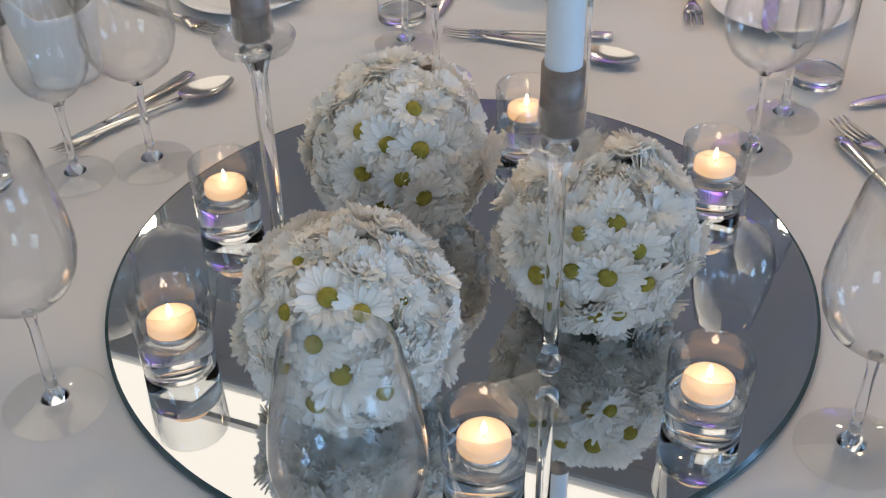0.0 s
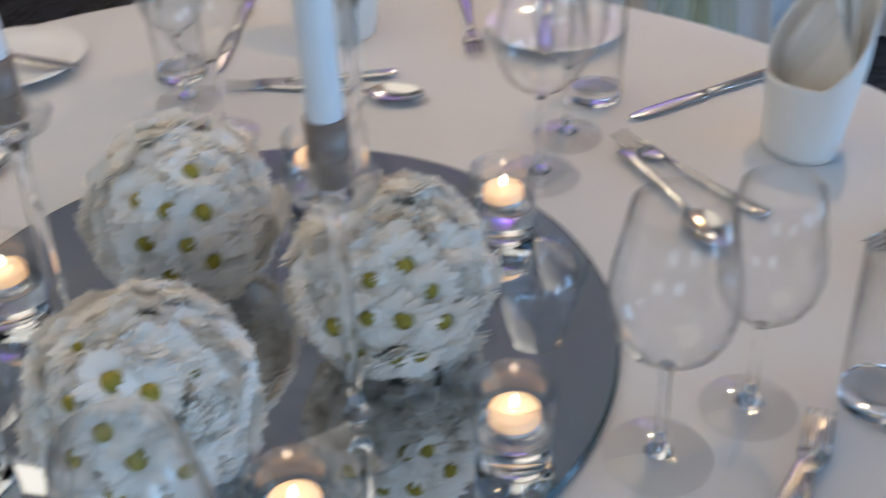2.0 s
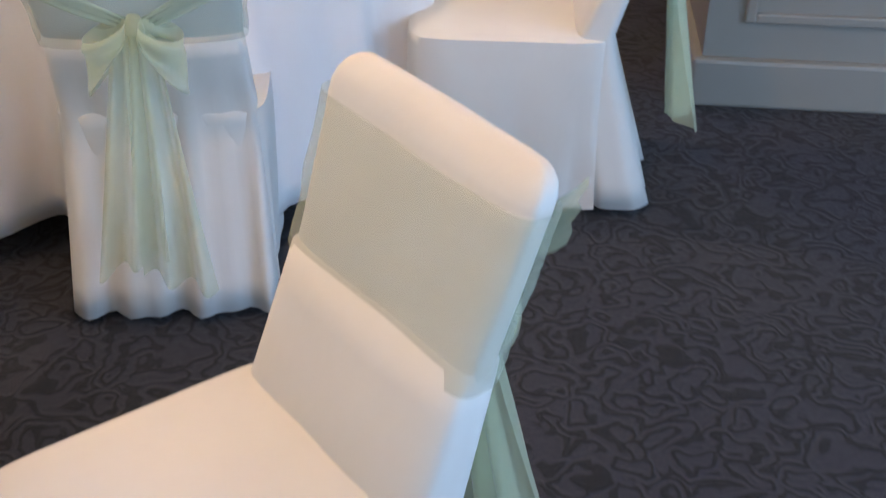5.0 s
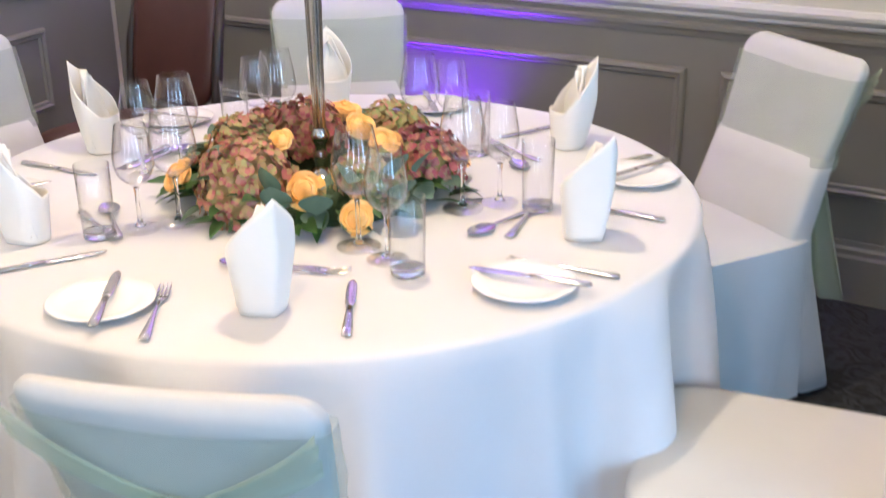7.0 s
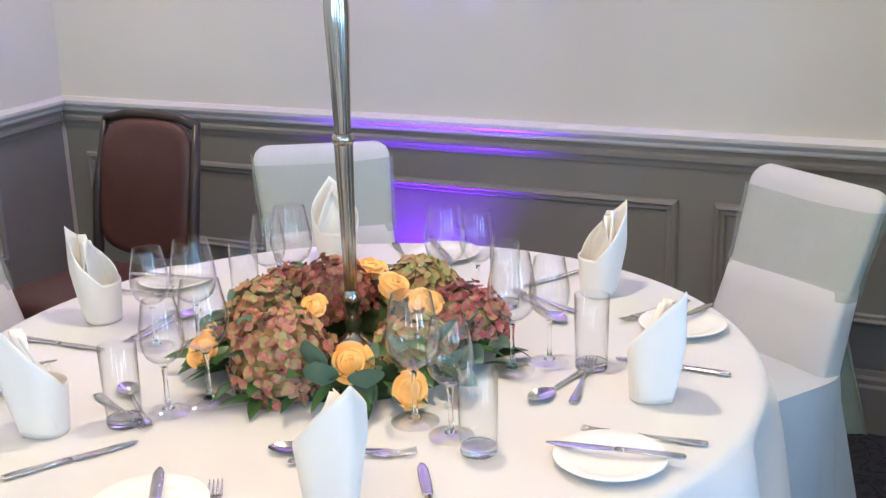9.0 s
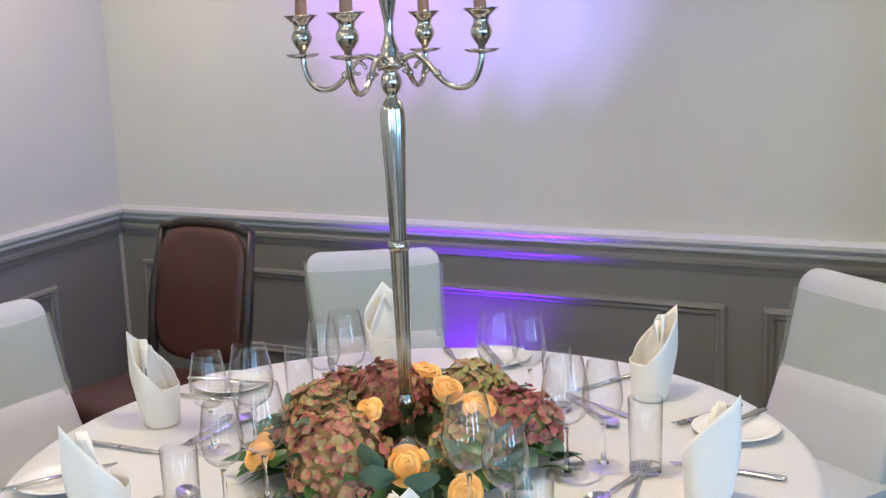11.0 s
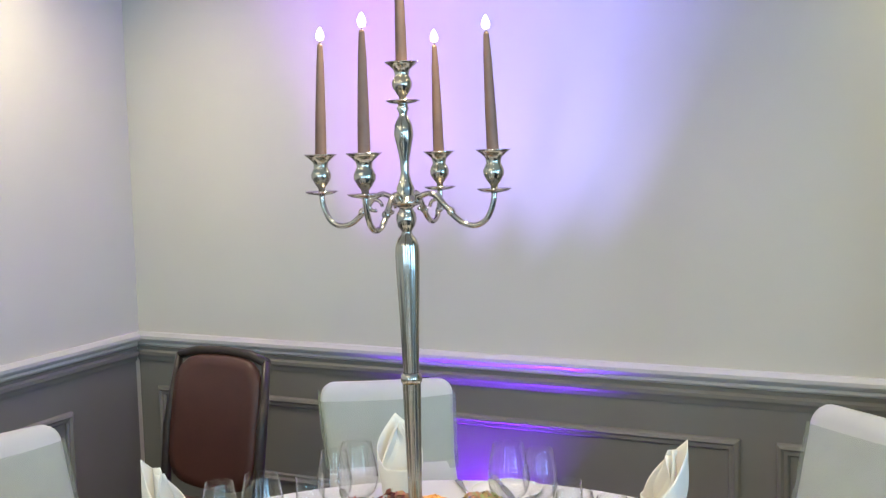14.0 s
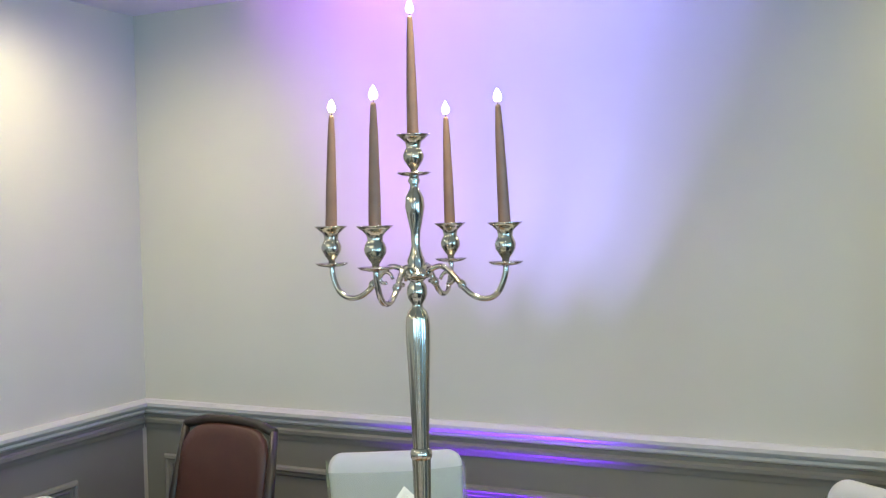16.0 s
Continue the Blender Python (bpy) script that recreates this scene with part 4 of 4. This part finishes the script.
# directions in the first table's axes: towards the start of the walk is -y, up is z
flower_ball(-0.056, 0.082, 0.0785, 3, ((-0.32, -0.68, 0.62), (-0.05, -0.75, 0.50), (0.28, -0.76, 0.45), (-0.30, -0.86, 0.25), (0.10, -0.92, 0.22), (-0.12, -1.0, -0.12), (0.32, -0.95, -0.02), (0.2, -0.5, 0.75)))
flower_ball(0.111, -0.043, 0.077, 8, ((-0.25, -0.72, 0.55), (0.08, -0.70, 0.65), (0.28, -0.78, 0.42), (-0.33, -0.9, 0.25), (0.02, -0.95, 0.22), (0.40, -0.92, 0.10), (-0.42, -0.85, -0.15), (-0.08, -1.0, -0.30), (0.15, -1.0, -0.30), (-0.65, -0.75, 0.05)))
flower_ball(-0.076, -0.148, 0.0765, 15, ((-0.42, -0.62, 0.60), (-0.08, -0.62, 0.75), (0.22, -0.66, 0.62), (-0.45, -0.85, 0.18), (-0.18, -0.84, 0.42), (0.05, -0.92, 0.16), (-0.20, -1.0, -0.20), (0.45, -0.95, -0.12)))


def flame(parent, z, size=1.0, wide=1.0):
    prof = [(0, 0), (0.0026, 0.0012), (0.0038, 0.0045), (0.0040, 0.0085), (0.0031, 0.0135), (0.0016, 0.0185), (0, 0.022)]
    part("flame", lathe([(r * size * wide, z + h * size) for r, h in prof], 14), FLAME, parent, "small steady flame")


def tea_light(x, y):
    h = thing("tealight_holder", at1(x, y, GLASS_TOP), "thick clear glass holder standing on a mirror plate", "candle holder", "tealight holders")
    base = [(0, 0), (0.0265, 0), (0.0285, 0.002), (0.0292, 0.0325), (0.026, 0.0335), (0, 0.0330)]
    sharp(part("glass_base", lathe(base, 40), CRYSTAL, h, "solid glass foot"), 50)
    wall = [(0.0293, 0.0338), (0.0304, 0.066), (0.0298, 0.0688), (0.0282, 0.0688), (0.0268, 0.066), (0.0255, 0.0338), (0.0293, 0.0338)]
    sharp(part("glass_wall", lathe(wall, 40), THICK, h), 50)
    t = thing("tealight", at1(x, y, GLASS_TOP + 0.0335), "lit warm tealight inside a glass holder", "candle", "tealights")
    part("tin_cup", lathe([(0, 0), (0.0185, 0), (0.0190, 0.0005), (0.0192, 0.0060), (0.0188, 0.0060), (0.0186, 0.001), (0, 0.001)], 28), TIN, t)
    part("wax", lathe([(0, 0.0012), (0.0184, 0.0012), (0.0184, 0.0128), (0.016, 0.0136), (0.004, 0.0130), (0, 0.0134)], 28), TEAWAX_GLOW, t, "melted wax, flame glow put in as emission")
    part("wick", tube([(0, 0, 0.012), (0.0003, 0, 0.018)], 0.0006, 6), WICK, t)
    flame(t, 0.0155, 0.55)


for x, y in ((0.023, -0.238), (0.181, -0.180), (-0.211, 0.064), (-0.217, -0.121), (0.227, 0.105), (0.059, 0.200)):
    tea_light(x, y)


def candlestick(x, y, height):
    """A tall stemmed glass candlestick with a saucer and a banded white candle."""
    s = thing("glass_candlestick", at1(x, y, GLASS_TOP), "tall clear glass candlestick with a drip saucer", "candlestick", "glass candlesticks")
    sharp(part("foot", lathe([(0, 0), (0.046, 0), (0.0465, 0.002), (0.030, 0.005), (0.012, 0.010), (0.008, 0.012), (0, 0.012)], 40), THICK, s), 50)
    part("stem", lathe([(0, 0.0122), (0.0085, 0.0122), (0.0088, 0.016), (0.0108, 0.021), (0.0065, 0.027), (0.0058, 0.05), (0.0065, height - 0.03), (0.011, height - 0.014), (0.0125, height - 0.0085), (0, height - 0.0085)], 32), CRYSTAL, s)
    dish = [(0, height - 0.008), (0.013, height - 0.008), (0.028, height - 0.006), (0.0315, height + 0.002), (0.030, height + 0.003), (0.027, height - 0.001), (0.0155, height), (0.0152, height + 0.022), (0.0143, height + 0.022), (0.0143, height + 0.001), (0, height + 0.001)]
    sharp(part("drip_saucer", lathe(dish, 40), THICK, s), 50)
    c = thing("dinner_candle", at1(x, y, GLASS_TOP + height + 0.0015), "unlit white candle with a brown band at its foot", "candle", "white candles")
    part("wax", lathe([(0, 0), (0.0125, 0), (0.0120, 0.05), (0.0112, 0.20), (0.0085, 0.212), (0, 0.214)], 28), WHITEWAX, c)
    part("band", lathe([(0.0126, 0.001), (0.0142, 0.0012), (0.0140, 0.048), (0.0122, 0.048)], 28, wave=lambda a, k: 1 + 0.012 * math.sin(14 * a)), BAND, c, "brown metallic band")
    part("wick", tube([(0, 0, 0.212), (0.001, 0, 0.222)], 0.0008, 6), WICK, c)


candlestick(0.071, -0.135, 0.222)
candlestick(-0.152, -0.004, 0.222)
candlestick(0.100, 0.075, 0.275)


# ---- second centrepiece: candelabra and flowers ----
def candelabra():
    c = thing("candelabra", pose(0, 0, TOP + 0.001), "tall polished nickel candelabra with five branches", "candelabra")
    up = lambda prof: [(r, z - TOP) for r, z in prof]
    part("foot", lathe(up([(0, 0.751), (0.075, 0.751), (0.078, 0.757), (0.070, 0.765), (0.045, 0.772), (0.020, 0.785), (0.014, 0.80), (0.018, 0.812), (0.013, 0.825), (0.011, 0.838), (0.017, 0.850), (0.020, 0.860), (0.014, 0.872), (0.0125, 0.876)]), 32), NICKEL, c)
    flute = lambda a, k: 1 - 0.07 * abs(math.sin(6 * a))
    part("lower_column", lathe(up([(0.012, 0.872), (0.0125, 0.90), (0.0145, 1.02), (0.0175, 1.155)]), 72, wave=flute), NICKEL, c, "fluted shaft")
    part("collar", lathe(up([(0.0165, 1.153), (0.0195, 1.156), (0.0205, 1.163), (0.0195, 1.170), (0.0160, 1.174)]), 32), NICKEL, c)
    part("upper_column", lathe(up([(0.0150, 1.172), (0.0160, 1.20), (0.0190, 1.29), (0.0225, 1.37), (0.0232, 1.40), (0.0215, 1.418)]), 72, wave=flute), NICKEL, c, "fluted shaft")
    part("finial_stem", lathe(up([(0.0215, 1.416), (0.0180, 1.428), (0.0110, 1.436), (0.0100, 1.442), (0.0165, 1.452), (0.0195, 1.463), (0.0185, 1.474), (0.0120, 1.484), (0.0200, 1.490), (0.0300, 1.494), (0.0310, 1.499), (0.0220, 1.503),
                                  (0.0150, 1.512), (0.0170, 1.522), (0.0120, 1.534), (0.0080, 1.55), (0.0090, 1.575), (0.0150, 1.605), (0.0185, 1.622), (0.0165, 1.640), (0.0085, 1.656), (0.0075, 1.662), (0.0120, 1.670), (0.0080, 1.678)]), 32), NICKEL, c)

    def head(name, m, parent):
        """Drip dish, vase-shaped cup and flared rim."""
        part("drip_dish", lathe([(0, -0.004), (0.008, -0.004), (0.024, -0.001), (0.0315, 0.003), (0.0315, 0.0045), (0.022, 0.002), (0, 0.002)], 32), NICKEL, parent, m=m)
        part("candle_cup", lathe([(0.006, 0.001), (0.0065, 0.010), (0.012, 0.017), (0.0185, 0.028), (0.0195, 0.036), (0.0165, 0.044), (0.0130, 0.050), (0.0150, 0.060), (0.0240, 0.068), (0.0315, 0.0735), (0.0310, 0.0750), (0.0220, 0.071), (0.0115, 0.066), (0.0110, 0.050), (0, 0.049)], 32), NICKEL, parent, m=m)

    head("centre", pose(0, 0, 1.681 - TOP), c)
    spots = [(0, 0, 1.681 + 0.051)]
    for k in range(4):
        a = radians(90 * k)
        d = Vector((math.cos(a), math.sin(a), 0))
        path = [(0.018, 1.497), (0.030, 1.507), (0.048, 1.512), (0.064, 1.505), (0.080, 1.488), (0.098, 1.468), (0.118, 1.455), (0.140, 1.453), (0.158, 1.463), (0.169, 1.482), (0.174, 1.500), (0.175, 1.512)]
        arm = part("arm", tube(smooth_path([d * r + Vector((0, 0, z - TOP)) for r, z in path]), 0.0054, 12), NICKEL, c)
        curl = [(0.064 - 0.016 * math.cos(t) * (1 - t / 9), 1.488 + 0.016 * math.sin(t) * (1 - t / 9)) for t in (0.4 * j for j in range(14))]
        part("scroll", tube([d * r + Vector((0, 0, z - TOP)) for r, z in curl], 0.0036, 8), NICKEL, arm)
        part("leaf_knop", lathe([(0, -0.010), (0.007, -0.005), (0.0085, 0), (0.006, 0.006), (0, 0.010)], 14), NICKEL, arm, m=Matrix.Translation(d * 0.090 + Vector((0, 0, 1.478 - TOP))))
        head("branch", Matrix.Translation(d * 0.175 + Vector((0, 0, 1.515 - TOP))), c)
        spots.append((0.175 * d.x, 0.175 * d.y, 1.515 + 0.051))
    for i, (x, y, z) in enumerate(spots):
        t = thing("taper_candle", pose(x, y, z, y * 11, -x * 11), "lit tall taupe taper candle in a candelabra cup", "candle", "taper candles")
        high = 0.243 if i == 0 else 0.236
        part("wax", lathe([(0, 0), (0.0108, 0), (0.0112, 0.02), (0.0100, 0.10), (0.0075, 0.19), (0.0052, high - 0.006), (0.0040, high - 0.001), (0, high - 0.003)], 24), TAPER, t)
        part("wick", tube([(0, 0, high - 0.004), (0.0006, 0, high + 0.008)], 0.0008, 6), WICK, t)
        flame(t, high + 0.004, 1.15, 1.6)


candelabra()


def rose_mesh(turn):
    bm = bmesh.new()
    for k in range(22):
        ring = k / 22
        base = 2.4 * k + turn
        rad = 0.002 + 0.022 * ring
        high = 0.040 - 0.012 * ring
        span = 2.6 - 1.2 * ring

        def petal(u, v, base=base, rad=rad, high=high, span=span, ring=ring):
            a = base + (u - 0.5) * span
            curl = ring * 0.020 * max(0.0, v - 0.6) ** 1.2
            edge = 1 - 0.30 * (abs(u - 0.5) * 2) ** 3
            r = rad * (0.30 + 0.85 * v ** 0.7) * (1 - 0.25 * v * v * (1 - ring)) + curl
            return Vector((r * math.cos(a), r * math.sin(a), high * v * edge - curl * 0.8))
        sheet(petal, 7, 6, bm)
    lathe([(0.026, 0.010), (0.022, 0.020), (0.014, 0.029), (0.006, 0.034), (0, 0.036)], 16, bm)
    return mesh_of(bm, ROSE, name="rose")


ROSES = [rose_mesh(s) for s in range(2)]


def hydrangea_mesh(seed, radius):
    """A mop head of small four-petalled florets."""
    rnd = random.Random(seed)
    bm = bmesh.new()
    golden = math.pi * (3 - math.sqrt(5))
    count = 330
    for k in range(count):
        zz = 1 - 1.35 * (k + 0.5) / count
        rr = math.sqrt(max(0, 1 - zz * zz))
        d = Vector((rr * math.cos(golden * k), rr * math.sin(golden * k), zz))
        d = (d + Vector((rnd.uniform(-0.12, 0.12), rnd.uniform(-0.12, 0.12), rnd.uniform(-0.12, 0.12)))).normalized()
        c = d * radius * rnd.uniform(0.84, 1.06)
        q = (d + Vector((rnd.uniform(-0.7, 0.7), rnd.uniform(-0.7, 0.7), rnd.uniform(-0.4, 0.6)))).to_track_quat("Z", "Y")
        size = rnd.uniform(0.0070, 0.0102)
        spin = rnd.uniform(0, 1.57)
        for p in range(4):
            a = spin + p * math.pi / 2
            e, f = Vector((math.cos(a), math.sin(a), 0)), Vector((-math.sin(a), math.cos(a), 0))
            cup = rnd.uniform(0.10, 0.42)
            rim = [e * (u * size) + f * (w * size) + Vector((0, 0, cup * size * u)) for u, w in ((0.0, 0.0), (0.35, 0.50), (0.75, 0.62), (1.08, 0.36), (1.16, 0.0), (1.08, -0.36), (0.75, -0.62), (0.35, -0.50))]
            mid = bm.verts.new(c + q @ (e * 0.62 * size + Vector((0, 0, (0.62 * cup - 0.10) * size))))
            v = [bm.verts.new(c + q @ w) for w in rim]
            for i in range(8):
                bm.faces.new((v[i], v[(i + 1) % 8], mid))
    return mesh_of(bm, HYDRANGEA, name="hydrangea_head")


def leaf_mesh(length, width, material, droop=0.25):
    def f(u, v):
        w = width * math.sin(math.pi * min(1, v ** 0.8)) ** 0.9 + 0.0003
        x = (u - 0.5) * 2
        return Vector((x * w, length * v, -droop * length * v * v + 0.18 * w * abs(x) * 1.2))
    return mesh_of(sheet(f, 4, 8), material, name="leaf")


RUSCUS = leaf_mesh(0.070, 0.013, LEAF)
BROAD = leaf_mesh(0.060, 0.024, LEAF, 0.15)
EUCALYPTUS = leaf_mesh(0.048, 0.024, EUCA, 0.1)


def arrangement():
    a = thing("flower_arrangement", pose(0, 0, TOP + 0.001), "low ring of hydrangeas, apricot roses and green leaves", "flowers")
    part("foam_ring", lathe([(0.085, 0), (0.235, 0), (0.240, 0.02), (0.215, 0.05), (0.16, 0.062), (0.10, 0.05), (0.082, 0.02), (0.085, 0)], 40), FOAM, a)
    heads = [(-0.045, -0.205, 0.055, 0.092), (-0.165, -0.02, 0.06, 0.080), (-0.075, 0.085, 0.075, 0.082), (0.205, 0.045, 0.055, 0.082), (0.075, 0.175, 0.060, 0.080), (-0.19, 0.12, 0.05, 0.07), (0.155, -0.09, 0.045, 0.072), (-0.15, -0.12, 0.045, 0.062)]
    for i, (x, y, z, r) in enumerate(heads):
        h = part("hydrangea", hydrangea_mesh(40 + i, r), HYDRANGEA, a, "rust-pink and green hydrangea head", m=pose(x, y, z, *( -20 * y / 0.2, 20 * x / 0.2, 30 * i)))
        part("heart", lathe([(0, -r * 0.3), (r * 0.8, -r * 0.25), (r * 0.88, 0), (r * 0.72, r * 0.5), (0, r * 0.86)], 20), HYDRANGEA, h)
    rnd = random.Random(5)
    roses = [(0.092, -0.225, 0.075, 1.25), (0.195, -0.225, 0.035, 1.1), (0.150, -0.015, 0.110, 1.15), (0.065, 0.050, 0.115, 1.15), (-0.020, 0.140, 0.115, 1.2), (-0.195, 0.055, 0.095, 1.0), (-0.205, -0.195, 0.055, 1.15), (-0.03, -0.10, 0.120, 0.85), (-0.245, -0.10, 0.045, 0.95), (0.24, 0.14, 0.05, 1.0), (0.02, 0.245, 0.05, 1.0)]
    for i, (x, y, z, s) in enumerate(roses):
        out = Vector((x, y, 0)).normalized() * (0.9 if z < 0.09 else 0.3) + Vector((0.15, -0.35, 0.75))
        m = Matrix.Translation((x, y, z)) @ out.to_track_quat("Z", "Y").to_matrix().to_4x4() @ Matrix.Scale(s, 4) @ Matrix.Translation((0, 0, -0.012))
        part("rose", ROSES[i % 2], ROSE, a, "apricot rose in bloom", m=m)
    for k in range(170):
        b = rnd.uniform(0, 2 * math.pi)
        r = rnd.uniform(0.19, 0.285)
        z = max(0.012, 0.090 - 0.75 * max(0, r - 0.19) + rnd.uniform(-0.02, 0.02))
        tilt = rnd.uniform(-25, 35) if z > 0.03 else rnd.uniform(0, 18)
        me = rnd.choice((RUSCUS, RUSCUS, BROAD, EUCALYPTUS))
        m = pose(r * math.cos(b), r * math.sin(b), z, tilt, rnd.uniform(-35, 35), math.degrees(b) - 90 + rnd.uniform(-45, 45))
        part("leaf", me, LEAF, a, m=m @ Matrix.Scale(rnd.uniform(0.8, 1.2), 4))
    # grey-green round leaves that stand out by the front rose
    for x, y, z, rx, rz in ((0.055, -0.265, 0.045, 70, 190), (0.045, -0.27, 0.075, 80, 160), (0.13, -0.255, 0.045, 60, 210), (0.215, -0.11, 0.085, 60, 250), (0.235, -0.05, 0.075, 60, 270), (0.25, -0.16, 0.06, 55, 240)):
        part("leaf", EUCALYPTUS, EUCA, a, "round grey-green leaf", m=pose(x, y, z, rx, 0, rz) @ Matrix.Scale(1.3, 4))


arrangement()
